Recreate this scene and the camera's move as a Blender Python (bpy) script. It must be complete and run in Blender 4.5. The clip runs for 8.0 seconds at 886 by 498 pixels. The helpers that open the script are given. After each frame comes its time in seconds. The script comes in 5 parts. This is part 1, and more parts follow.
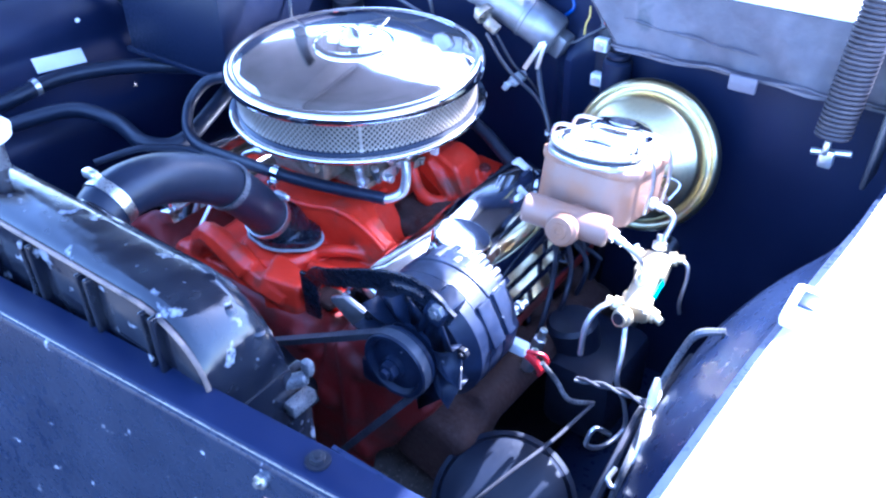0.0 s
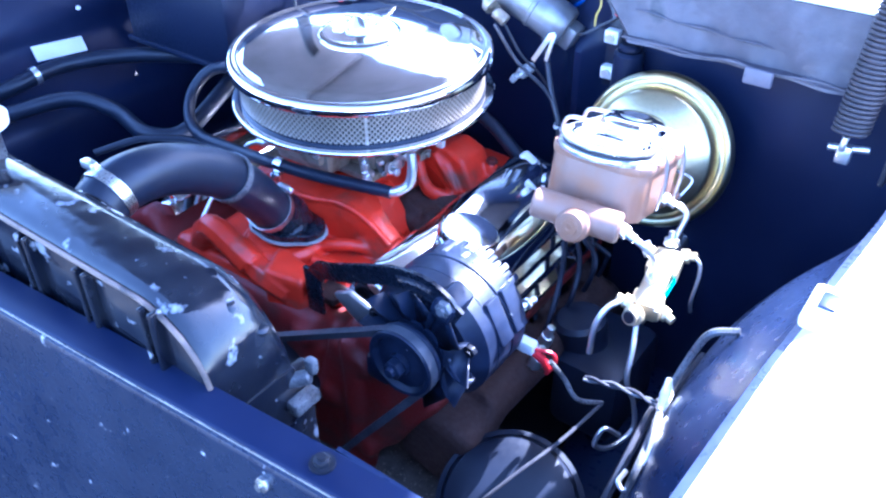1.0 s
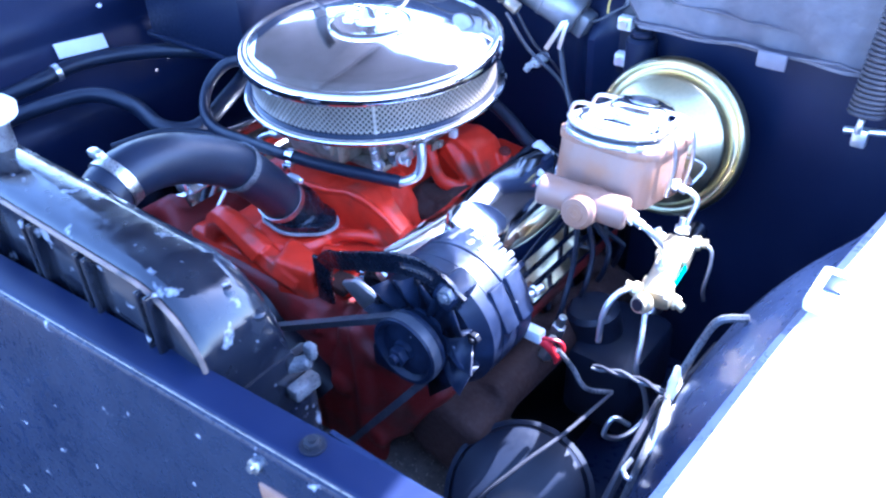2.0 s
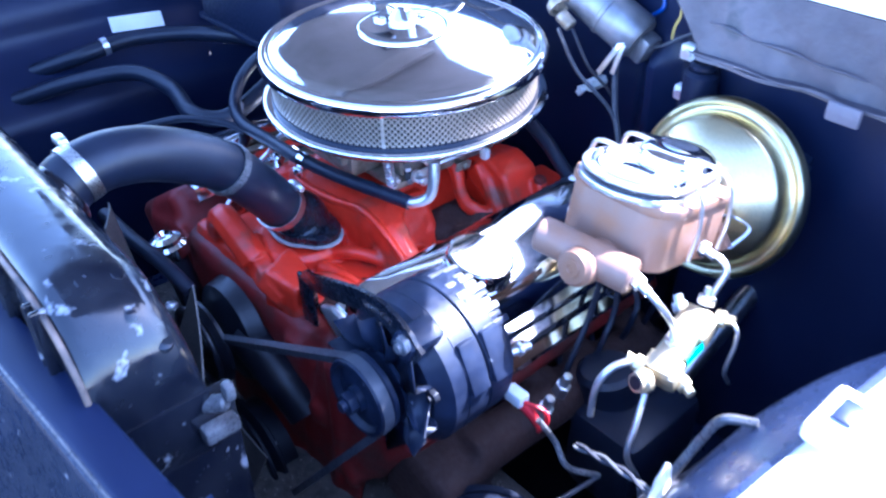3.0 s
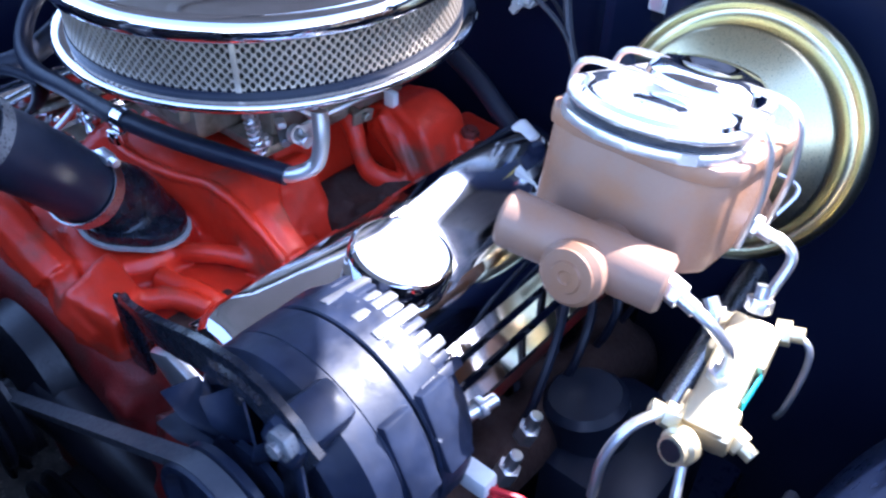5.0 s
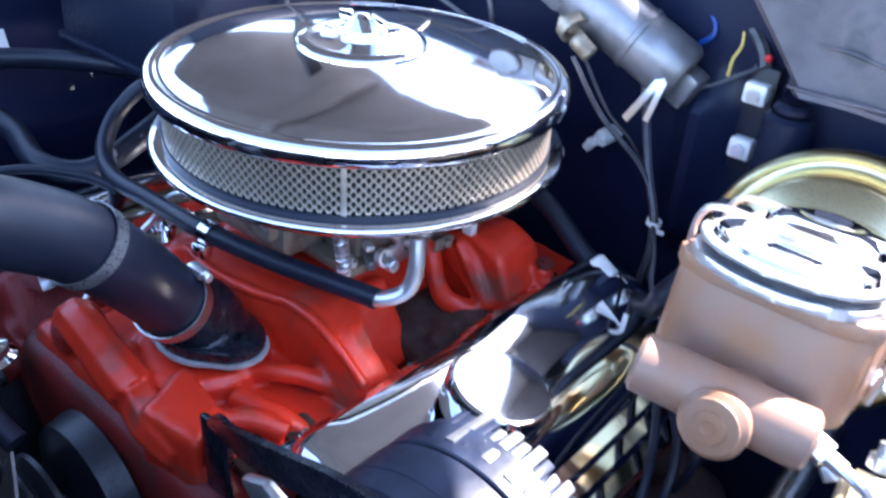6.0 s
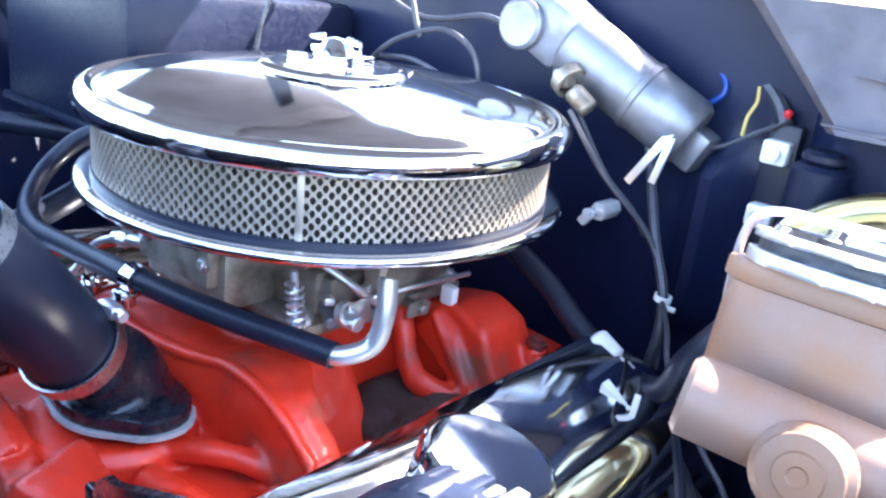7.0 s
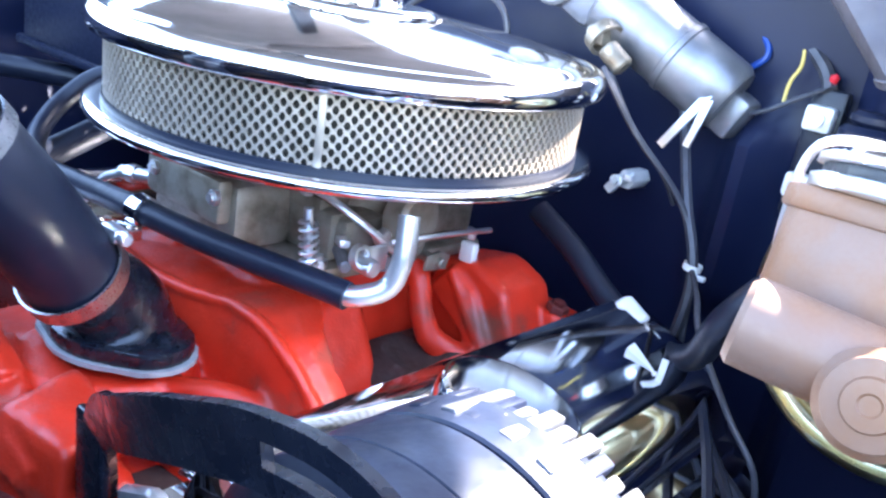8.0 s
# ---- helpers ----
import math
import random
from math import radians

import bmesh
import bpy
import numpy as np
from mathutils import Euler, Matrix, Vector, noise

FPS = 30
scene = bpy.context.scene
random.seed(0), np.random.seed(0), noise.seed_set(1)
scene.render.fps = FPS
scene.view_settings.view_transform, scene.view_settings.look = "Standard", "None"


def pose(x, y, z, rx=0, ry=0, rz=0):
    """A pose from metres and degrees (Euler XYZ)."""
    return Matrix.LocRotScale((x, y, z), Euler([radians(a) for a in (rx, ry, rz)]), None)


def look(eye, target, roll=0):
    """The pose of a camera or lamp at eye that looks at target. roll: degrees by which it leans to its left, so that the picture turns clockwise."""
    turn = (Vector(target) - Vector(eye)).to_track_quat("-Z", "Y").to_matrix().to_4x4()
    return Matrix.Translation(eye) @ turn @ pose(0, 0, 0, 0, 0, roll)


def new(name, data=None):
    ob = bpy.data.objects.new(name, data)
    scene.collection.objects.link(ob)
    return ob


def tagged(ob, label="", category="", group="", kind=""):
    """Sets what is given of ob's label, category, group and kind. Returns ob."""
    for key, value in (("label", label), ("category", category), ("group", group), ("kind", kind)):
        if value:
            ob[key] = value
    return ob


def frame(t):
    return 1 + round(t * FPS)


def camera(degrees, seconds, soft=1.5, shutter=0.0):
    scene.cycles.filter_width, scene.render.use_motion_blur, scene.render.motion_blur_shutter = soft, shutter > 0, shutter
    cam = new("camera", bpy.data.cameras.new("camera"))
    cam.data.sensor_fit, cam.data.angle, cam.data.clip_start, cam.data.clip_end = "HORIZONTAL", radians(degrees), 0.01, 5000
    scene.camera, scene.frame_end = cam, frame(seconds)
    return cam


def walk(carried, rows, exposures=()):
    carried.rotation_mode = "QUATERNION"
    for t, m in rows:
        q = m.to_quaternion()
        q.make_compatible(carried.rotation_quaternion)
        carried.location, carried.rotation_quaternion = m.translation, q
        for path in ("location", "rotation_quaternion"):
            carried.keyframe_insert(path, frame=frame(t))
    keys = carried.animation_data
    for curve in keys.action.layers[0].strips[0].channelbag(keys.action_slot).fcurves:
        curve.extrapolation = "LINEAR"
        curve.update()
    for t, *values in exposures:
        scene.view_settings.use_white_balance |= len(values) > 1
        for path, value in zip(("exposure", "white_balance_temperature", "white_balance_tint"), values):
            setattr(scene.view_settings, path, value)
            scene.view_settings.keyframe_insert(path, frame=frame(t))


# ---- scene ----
cam = camera(57.2, 8.0, soft=2.3, shutter=0.5)
PATH = [
    (0, (0.716, -0.791, 1.484), (-0.241, 0.528, 0.325), -0.3),
    (0.5, (0.704, -0.779, 1.476), (-0.245, 0.540, 0.309), -0.1),
    (1, (0.700, -0.780, 1.474), (-0.253, 0.529, 0.301), 0.1),
    (1.5, (0.694, -0.782, 1.470), (-0.290, 0.518, 0.312), -1.1),
    (1.7, (0.703, -0.785, 1.467), (-0.278, 0.509, 0.299), -1.5),
    (2.8, (0.771, -0.633, 1.438), (-0.428, 0.469, 0.277), -0.8),
    (3, (0.746, -0.609, 1.433), (-0.461, 0.473, 0.263), -0.0),
    (3.5, (0.708, -0.505, 1.421), (-0.509, 0.488, 0.183), 2.0),
    (4, (0.694, -0.409, 1.367), (-0.577, 0.391, 0.047), 0.4),
    (4.2, (0.675, -0.391, 1.329), (-0.594, 0.454, 0.035), -3.3),
    (5.3, (0.520, -0.459, 1.273), (-0.403, 0.815, 0.037), 4.2),
    (5.5, (0.512, -0.468, 1.282), (-0.438, 0.791, 0.052), 2.6),
    (6, (0.484, -0.480, 1.274), (-0.591, 0.872, 0.267), 5.5),
    (6.3, (0.474, -0.466, 1.220), (-0.634, 0.901, 0.269), 6.6),
    (6.5, (0.465, -0.448, 1.192), (-0.715, 0.954, 0.391), 2.4),
    (7, (0.446, -0.426, 1.153), (-0.711, 1.075, 0.514), 7.8),
    (7.5, (0.443, -0.425, 1.117), (-0.779, 1.043, 0.525), 11.4),
    (8, (0.434, -0.416, 1.106), (-0.741, 1.075, 0.477), 10.4),
]
walk(cam, [(t, look(eye, target, roll)) for t, eye, target, roll in PATH], [(0.0, 3.68, 4750, 22), (1.7, 3.72, 4750, 22), (3.0, 3.46, 4900, 22), (4.2, 3.26, 5200, 22), (5.5, 2.88, 5800, 18), (6.5, 3.42, 6150, 16), (8.0, 4.02, 6250, 14)])

# ---- light ----
SUN_TO = Vector((0.26, 0.798, 1.0)).normalized()
world = bpy.data.worlds.new("sky")
scene.world = world
world.use_nodes = True
wn = world.node_tree
sky = wn.nodes.new("ShaderNodeTexSky")
sky.sky_type, sky.sun_disc = "NISHITA", False
sky.sun_elevation = math.asin(SUN_TO.z)
sky.sun_rotation = math.atan2(SUN_TO.x, SUN_TO.y)
wn.nodes["Background"].inputs["Strength"].default_value = 0.15
wn.links.new(sky.outputs[0], wn.nodes["Background"].inputs["Color"])
sun_data = bpy.data.lights.new("sun", "SUN")
sun_data.energy, sun_data.angle, sun_data.color = 4.0, radians(0.6), (1.0, 0.95, 0.88)
sun = new("sun", sun_data)
sun.matrix_world = look(SUN_TO * 5, (0, 0, 0))


# ---- materials ----
def mat(name, base, rough=0.5, metal=0.0, second=None, scale=25.0, amount=0.5, fine=220.0, bump=0.15,
        coat=0.0, rough_var=0.12, spots=None, spot_scale=60.0, spot_size=0.62, spec=0.5, spot_soft=0.05):
    """A surface with wear at two scales: broad patches towards the second colour, fine grain in gloss and relief, and spots of dirt or chips."""
    m = bpy.data.materials.new(name)
    m.use_nodes = True
    nt = m.node_tree
    b = nt.nodes["Principled BSDF"]
    tc = nt.nodes.new("ShaderNodeTexCoord")

    def noise_tex(s, detail=5.0):
        n = nt.nodes.new("ShaderNodeTexNoise")
        n.inputs["Scale"].default_value, n.inputs["Detail"].default_value = s, detail
        nt.links.new(tc.outputs["Object"], n.inputs["Vector"])
        return n

    def ramp(src, lo, hi):
        r = nt.nodes.new("ShaderNodeMapRange")
        r.inputs["From Min"].default_value, r.inputs["From Max"].default_value = lo, hi
        nt.links.new(src, r.inputs["Value"])
        return r

    def mix(fac, a, c):
        x = nt.nodes.new("ShaderNodeMix")
        x.data_type = "RGBA"
        if isinstance(a, tuple):
            x.inputs["A"].default_value = (*a, 1)
        else:
            nt.links.new(a, x.inputs["A"])
        x.inputs["B"].default_value = (*c, 1)
        nt.links.new(fac, x.inputs["Factor"])
        return x.outputs["Result"]

    broad, grain = noise_tex(scale), noise_tex(fine, 3.0)
    second = second or tuple(c * 0.6 for c in base)
    f = ramp(broad.outputs["Fac"], 0.42, 0.70)
    f.inputs["To Max"].default_value = amount
    colour = mix(f.outputs["Result"], base, second)
    if spots:
        s = ramp(noise_tex(spot_scale, 6.0).outputs["Fac"], spot_size, spot_size + spot_soft)
        colour = mix(s.outputs["Result"], colour, spots)
    nt.links.new(colour, b.inputs["Base Color"])
    r = ramp(grain.outputs["Fac"], 0.3, 0.7)
    r.inputs["To Min"].default_value, r.inputs["To Max"].default_value = max(rough - rough_var, 0.02), min(rough + rough_var, 1)
    nt.links.new(r.outputs["Result"], b.inputs["Roughness"])
    b.inputs["Metallic"].default_value = metal
    b.inputs["Specular IOR Level"].default_value = spec
    b.inputs["Coat Weight"].default_value = coat
    b.inputs["Coat Roughness"].default_value = 0.12
    if bump:
        bp = nt.nodes.new("ShaderNodeBump")
        bp.inputs["Strength"].default_value, bp.inputs["Distance"].default_value = bump, 0.002
        nt.links.new(grain.outputs["Fac"], bp.inputs["Height"])
        nt.links.new(bp.outputs["Normal"], b.inputs["Normal"])
    return m


CHROME = mat("chrome", (0.82, 0.82, 0.84), 0.06, 1.0, (0.72, 0.72, 0.74), 30, 0.4, 1200, 0.004, rough_var=0.03)
LID = mat("lid chrome", (0.80, 0.79, 0.80), 0.07, 1.0, (0.70, 0.68, 0.67), 18, 0.5, 900, 0.004, rough_var=0.04)
STEEL = mat("bare steel", (0.62, 0.61, 0.58), 0.32, 1.0, (0.45, 0.42, 0.38), 60, 0.6, 900, 0.05)
ZINC = mat("zinc", (0.80, 0.80, 0.81), 0.32, 0.9, (0.64, 0.62, 0.57), 60, 0.5, 220, 0.02, rough_var=0.04)
CARB = mat("carburettor casting", (0.34, 0.30, 0.24), 0.45, 0.6, (0.14, 0.11, 0.075), 55, 0.9, 500, 0.2)
RED = mat("engine paint", (0.72, 0.034, 0.011), 0.40, 0.0, (0.45, 0.024, 0.011), 20, 0.7, 420, 0.14, coat=0.08,
          spots=(0.22, 0.065, 0.042), spot_scale=20, spot_size=0.60, spot_soft=0.14)
# darker than the manifold's red, with broad brown patches
DARK_RED = mat("dark red", (0.21, 0.015, 0.013), 0.5, 0.0, (0.06, 0.026, 0.020), 18, 0.85, 400, 0.25)
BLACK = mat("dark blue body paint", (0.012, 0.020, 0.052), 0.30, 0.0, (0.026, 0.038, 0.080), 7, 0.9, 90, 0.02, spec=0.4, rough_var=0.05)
# flange and passenger apron borrow this darker blue for reflection and shade
DARK_BLUE = mat("darker blue paint", (0.007, 0.0105, 0.032), 0.34, 0.0, (0.013, 0.018, 0.046), 8, 0.8, 60, 0.02, spec=0.22, rough_var=0.03)
SATIN = mat("satin black", (0.006, 0.007, 0.012), 0.42, 0.0, (0.013, 0.015, 0.024), 20, 0.6, 500, 0.10)
TANK = mat("radiator black", (0.005, 0.006, 0.011), 0.17, 0.0, (0.020, 0.022, 0.028), 20, 0.8, 60, 0.09,
           spots=(0.22, 0.23, 0.26), spot_scale=44, spot_size=0.625, spot_soft=0.06, spec=0.5)
SOLDER = mat("worn solder edge", (0.19, 0.135, 0.105), 0.5, 0.1, (0.04, 0.033, 0.033), 45, 1.0, 500, 0.2)
FANMAT = mat("dusty fan steel", (0.075, 0.068, 0.062), 0.5, 0.2, (0.035, 0.032, 0.031), 30, 0.7, 400, 0.1)
WORN = mat("worn tank paint", (0.17, 0.17, 0.175), 0.32, 0.3, (0.03, 0.03, 0.035), 40, 0.9, 400, 0.2)
ALT = mat("painted alternator case", (0.007, 0.011, 0.026), 0.45, 0.0, (0.018, 0.025, 0.050), 45, 0.9, 110, 0.12, rough_var=0.12, spec=0.35,
          spots=(0.20, 0.21, 0.24), spot_scale=110, spot_size=0.70)
RUBBER = mat("rubber", (0.008, 0.011, 0.022), 0.40, 0.0, (0.014, 0.018, 0.033), 30, 0.6, 220, 0.03, rough_var=0.05, spec=0.35)
BELT = mat("dusty belt rubber", (0.040, 0.044, 0.056), 0.5, 0.0, (0.075, 0.078, 0.092), 40, 0.7, 300, 0.08)
GLOSS = mat("gloss black", (0.006, 0.008, 0.014), 0.26, 0.0, (0.014, 0.017, 0.026), 40, 0.5, 150, 0.015, coat=0.2)
WIRE = mat("wire sleeve", (0.045, 0.045, 0.055), 0.4, 0.0, (0.09, 0.09, 0.10), 60, 0.5, 300, 0.1)
COPPER = mat("cast iron with flash rust", (0.245, 0.143, 0.098), 0.5, 0.1, (0.27, 0.118, 0.050), 30, 0.8, 500, 0.04)
BRASS = mat("brass", (0.86, 0.74, 0.48), 0.36, 0.8, (0.74, 0.58, 0.32), 50, 0.5, 1200, 0.03, rough_var=0.06)
GOLD = mat("yellow zinc plate", (0.74, 0.59, 0.32), 0.30, 1.0, (0.50, 0.55, 0.37), 6, 0.9, 1200, 0.006, rough_var=0.04)
RUST = mat("rusty iron", (0.034, 0.016, 0.013), 0.8, 0.1, (0.058, 0.028, 0.021), 22, 0.8, 160, 0.6)
GRIT = mat("caked road dirt", (0.10, 0.084, 0.070), 0.95, 0.0, (0.050, 0.041, 0.036), 70, 0.9, 130, 1.0,
           spots=(0.24, 0.20, 0.16), spot_scale=260, spot_size=0.62)
WHITE = mat("white body paint", (0.80, 0.80, 0.80), 0.25, 0.0, (0.72, 0.72, 0.72), 4, 0.4, 150, 0.02, coat=0.6)
COWL = mat("sprayed cowl paint", (0.052, 0.046, 0.056), 0.55, 0.0, (0.105, 0.094, 0.106), 14, 0.9, 70, 0.9,
           spots=(0.05, 0.05, 0.06), spot_scale=14, spot_size=0.64)
SPRING = mat("sooty spring steel", (0.030, 0.026, 0.032), 0.65, 0.0, (0.05, 0.04, 0.045), 40, 0.7, 200, 0.2)
FRONT = mat("chipped front panel paint", (0.012, 0.016, 0.032), 0.30, 0.0, (0.026, 0.031, 0.052), 7, 0.9, 90, 0.05, spec=0.4, spots=(0.40, 0.40, 0.44), spot_scale=48, spot_size=0.695)
SEAM = mat("seam sealer", (0.11, 0.10, 0.12), 0.6, 0.0, (0.10, 0.10, 0.12), 40, 0.7, 140, 0.6)
HEATER = mat("heater box plastic", (0.006, 0.009, 0.024), 0.42, 0.0, (0.010, 0.013, 0.030), 6, 0.6, 200, 0.08, spec=0.25)
# darkened to put shade behind the screen's holes into the paper
PAPER = mat("dark filter paper", (0.07, 0.062, 0.05), 0.9, 0.0, (0.045, 0.04, 0.03), 30, 0.6, 200, 0.2)
SCREEN = mat("filter screen", (0.54, 0.46, 0.37), 0.42, 0.7, (0.40, 0.34, 0.27), 25, 0.6, 260, 0.1)
CERAMIC = mat("white ceramic", (0.82, 0.82, 0.80), 0.4, 0.0, (0.6, 0.6, 0.58), 60, 0.5, 260, 0.1)
REDWIRE = mat("red sleeve", (0.60, 0.02, 0.03), 0.4)
BLUEWIRE = mat("blue sleeve", (0.010, 0.05, 0.26), 0.4)
YELLOW = mat("yellow sleeve", (0.60, 0.45, 0.10), 0.4)
CYAN = mat("cyan tag", (0.02, 0.50, 0.60), 0.5)
PAPERTAG = mat("white label", (0.78, 0.78, 0.74), 0.6, 0.0, (0.6, 0.6, 0.55), 20, 0.6)
GASKET = mat("grey gasket", (0.42, 0.43, 0.42), 0.7, 0.0, (0.22, 0.22, 0.22), 60, 0.7)
DULL = mat("dull grey casting", (0.25, 0.255, 0.275), 0.40, 0.6, (0.12, 0.12, 0.13), 25, 0.9, 90, 0.05, rough_var=0.05)
HOODUNDER = mat("bare hood underside", (0.085, 0.078, 0.083), 0.6, 0.0, (0.055, 0.050, 0.053), 6, 0.8, 120, 0.3)
ASPHALT = mat("asphalt", (0.055, 0.054, 0.052), 0.9, 0.0, (0.035, 0.035, 0.034), 3, 0.7, 90, 0.8)
CORE = mat("radiator core", (0.014, 0.020, 0.038), 0.32, 0.0, (0.008, 0.010, 0.016), 120, 0.8, 400, 0.1)


# ---- mesh helpers ----
BASE = {}


def finish(bm, sharp=0.6):
    bmesh.ops.remove_doubles(bm, verts=bm.verts, dist=1e-6)
    bmesh.ops.recalc_face_normals(bm, faces=bm.faces)
    for f in bm.faces:
        f.smooth = True
    for e in bm.edges:
        if len(e.link_faces) == 2 and e.calc_face_angle(0.0) > sharp:
            e.smooth = False


def as_mesh(name, bm, material, base, sharp=0.6):
    finish(bm, sharp)
    bm.transform(Matrix.Translation(-Vector(base)))
    me = bpy.data.meshes.new(name)
    bm.to_mesh(me)
    bm.free()
    me.materials.append(material)
    return me


def thing(name, base, label, category, group="", kind=""):
    ob = new(name)
    ob.location = base
    ob.empty_display_size = 0.02
    BASE[ob] = Vector(base)
    return tagged(ob, label, category, group, kind)


def solo(name, bm, material, label, category, group="", kind="", base=None, sharp=0.6):
    if base is None:
        xs = [v.co for v in bm.verts]
        base = (sum(c.x for c in xs) / len(xs), sum(c.y for c in xs) / len(xs), min(c.z for c in xs))
    ob = new(name, as_mesh(name, bm, material, base, sharp))
    ob.location = base
    BASE[ob] = Vector(base)
    return tagged(ob, label, category, group, kind)


def part(name, bm, material, parent, label="", sharp=0.6):
    ob = new(name, as_mesh(name, bm, material, BASE[parent], sharp))
    ob.parent = parent
    BASE[ob] = BASE[parent]
    return tagged(ob, label)


def mesh_of(*makers):
    bm = bmesh.new()
    for maker in makers:
        maker(bm)
    return bm


def add(bm, verts, faces):
    vs = [bm.verts.new(v) for v in verts]
    for f in faces:
        try:
            bm.faces.new([vs[i] for i in f])
        except ValueError:
            pass
    return vs


def turned(axis, at=(0, 0, 0), spin=0.0):
    """The pose whose z points along axis."""
    return Matrix.Translation(at) @ Vector(axis).to_track_quat("Z", "Y").to_matrix().to_4x4() @ Matrix.Rotation(radians(spin), 4, "Z")


def box(bm, centre, size, bevel=0.0, m=None, segments=2, taper=1.0):
    x, y, z = (s / 2 for s in size)
    b = bmesh.new()
    t = taper
    vs = [b.verts.new(v) for v in ((-x, -y, -z), (x, -y, -z), (x, y, -z), (-x, y, -z),
                                   (-x * t, -y * t, z), (x * t, -y * t, z), (x * t, y * t, z), (-x * t, y * t, z))]
    for f in ((0, 3, 2, 1), (4, 5, 6, 7), (0, 1, 5, 4), (1, 2, 6, 5), (2, 3, 7, 6), (3, 0, 4, 7)):
        b.faces.new([vs[i] for i in f])
    if bevel:
        bmesh.ops.bevel(b, geom=b.edges[:], offset=bevel, segments=segments, profile=0.5, affect="EDGES")
    b.transform(Matrix.Translation(centre) @ (m or Matrix()))
    join(bm, b)


def join(bm, b):
    b.verts.index_update()
    vs = [bm.verts.new(v.co) for v in b.verts]
    for f in b.faces:
        try:
            bm.faces.new([vs[v.index] for v in f.verts])
        except ValueError:
            pass
    b.free()


def lathe(bm, profile, m=None, seg=48, start=0.0, sweep=360.0):
    """Turns (radius, height) pairs about the z of the pose m."""
    m = m or Matrix()
    full = sweep >= 359.9
    n = seg if full else seg + 1
    rings = []
    for r, h in profile:
        if r < 1e-6:
            rings.append([bm.verts.new(m @ Vector((0, 0, h)))])
        else:
            rings.append([bm.verts.new(m @ Vector((r * math.cos(a), r * math.sin(a), h)))
                          for a in (radians(start + sweep * k / seg) for k in range(n))])
    for a, b in zip(rings, rings[1:]):
        for k in range(seg):
            j = (k + 1) % n
            quad = [a[k % len(a)], a[j % len(a)], b[j % len(b)], b[k % len(b)]]
            quad = list(dict.fromkeys(quad))
            if len(quad) > 2:
                try:
                    bm.faces.new(quad)
                except ValueError:
                    pass


def rod(bm, a, b, r, r2=None, seg=20, chamfer=0.0):
    """A round bar from a to b with chamfered ends."""
    a, b = Vector(a), Vector(b)
    r2 = r if r2 is None else r2
    L = (b - a).length
    c = min(chamfer, L / 3)
    prof = [(0, 0), (r - c, 0), (r, c), (r2, L - c), (r2 - c, L), (0, L)] if c else [(0, 0), (r, 0), (r2, L), (0, L)]
    lathe(bm, prof, turned(b - a, a), seg)


def smooth_path(points, steps=8):
    p = [Vector(q) for q in points]
    p = [2 * p[0] - p[1]] + p + [2 * p[-1] - p[-2]]
    out = []
    for i in range(1, len(p) - 2):
        a, b, c, d = p[i - 1:i + 3]
        for k in range(steps):
            t = k / steps
            out.append(0.5 * (2 * b + (c - a) * t + (2 * a - 5 * b + 4 * c - d) * t * t + (3 * b - a - 3 * c + d) * t ** 3))
    return out + [p[-2]]


def tube(bm, points, r, seg=10, steps=8, radii=None, smooth=True, flat=None):
    """A pipe along smoothed points; radii overrides r along the way; flat=(width, thick, up) makes a strap instead."""
    path = smooth_path(points, steps) if smooth else [Vector(q) for q in points]
    n = len(path)
    up = Vector((0, 0, 1))
    side = None
    rings = []
    for i, q in enumerate(path):
        way = (path[min(i + 1, n - 1)] - path[max(i - 1, 0)]).normalized()
        if side is None:
            side = way.cross(up if abs(way.z) < 0.9 else Vector((1, 0, 0))).normalized()
        side = (side - way * side.dot(way)).normalized()
        other = way.cross(side)
        if flat:
            w, th, u = flat
            u = Vector(u)
            u = (u - way * u.dot(way)).normalized()
            s = way.cross(u)
            ring = [q + u * w / 2 + s * th / 2, q - u * w / 2 + s * th / 2, q - u * w / 2 - s * th / 2, q + u * w / 2 - s * th / 2]
        else:
            rr = r if radii is None else float(np.interp(i / max(n - 1, 1), np.linspace(0, 1, len(radii)), radii))
            ring = [q + rr * (math.cos(a) * side + math.sin(a) * other) for a in (2 * math.pi * k / seg for k in range(seg))]
        rings.append([bm.verts.new(v) for v in ring])
    k = len(rings[0])
    for a, b in zip(rings, rings[1:]):
        for j in range(k):
            bm.faces.new((a[j], a[(j + 1) % k], b[(j + 1) % k], b[j]))
    bm.faces.new(rings[0][::-1])
    bm.faces.new(rings[-1])


def prism(bm, poly, m, depth, bevel=0.0):
    """Extrudes a flat outline (x, y) by depth along the z of m, centred."""
    b = bmesh.new()
    lo = [b.verts.new((x, y, -depth / 2)) for x, y in poly]
    hi = [b.verts.new((x, y, depth / 2)) for x, y in poly]
    n = len(poly)
    b.faces.new(lo[::-1])
    b.faces.new(hi)
    for k in range(n):
        b.faces.new((lo[k], lo[(k + 1) % n], hi[(k + 1) % n], hi[k]))
    if bevel:
        bmesh.ops.bevel(b, geom=b.edges[:], offset=bevel, segments=2, profile=0.5, affect="EDGES")
    b.transform(m)
    join(bm, b)


def hexnut(bm, at, axis, r, h):
    prism(bm, [(r * math.cos(math.pi * k / 3), r * math.sin(math.pi * k / 3)) for k in range(6)], turned(axis, Vector(at) + Vector(axis).normalized() * h / 2), h, r * 0.08)
    rod(bm, Vector(at) + Vector(axis).normalized() * h, Vector(at) + Vector(axis).normalized() * h * 1.5, r * 0.5, seg=10)


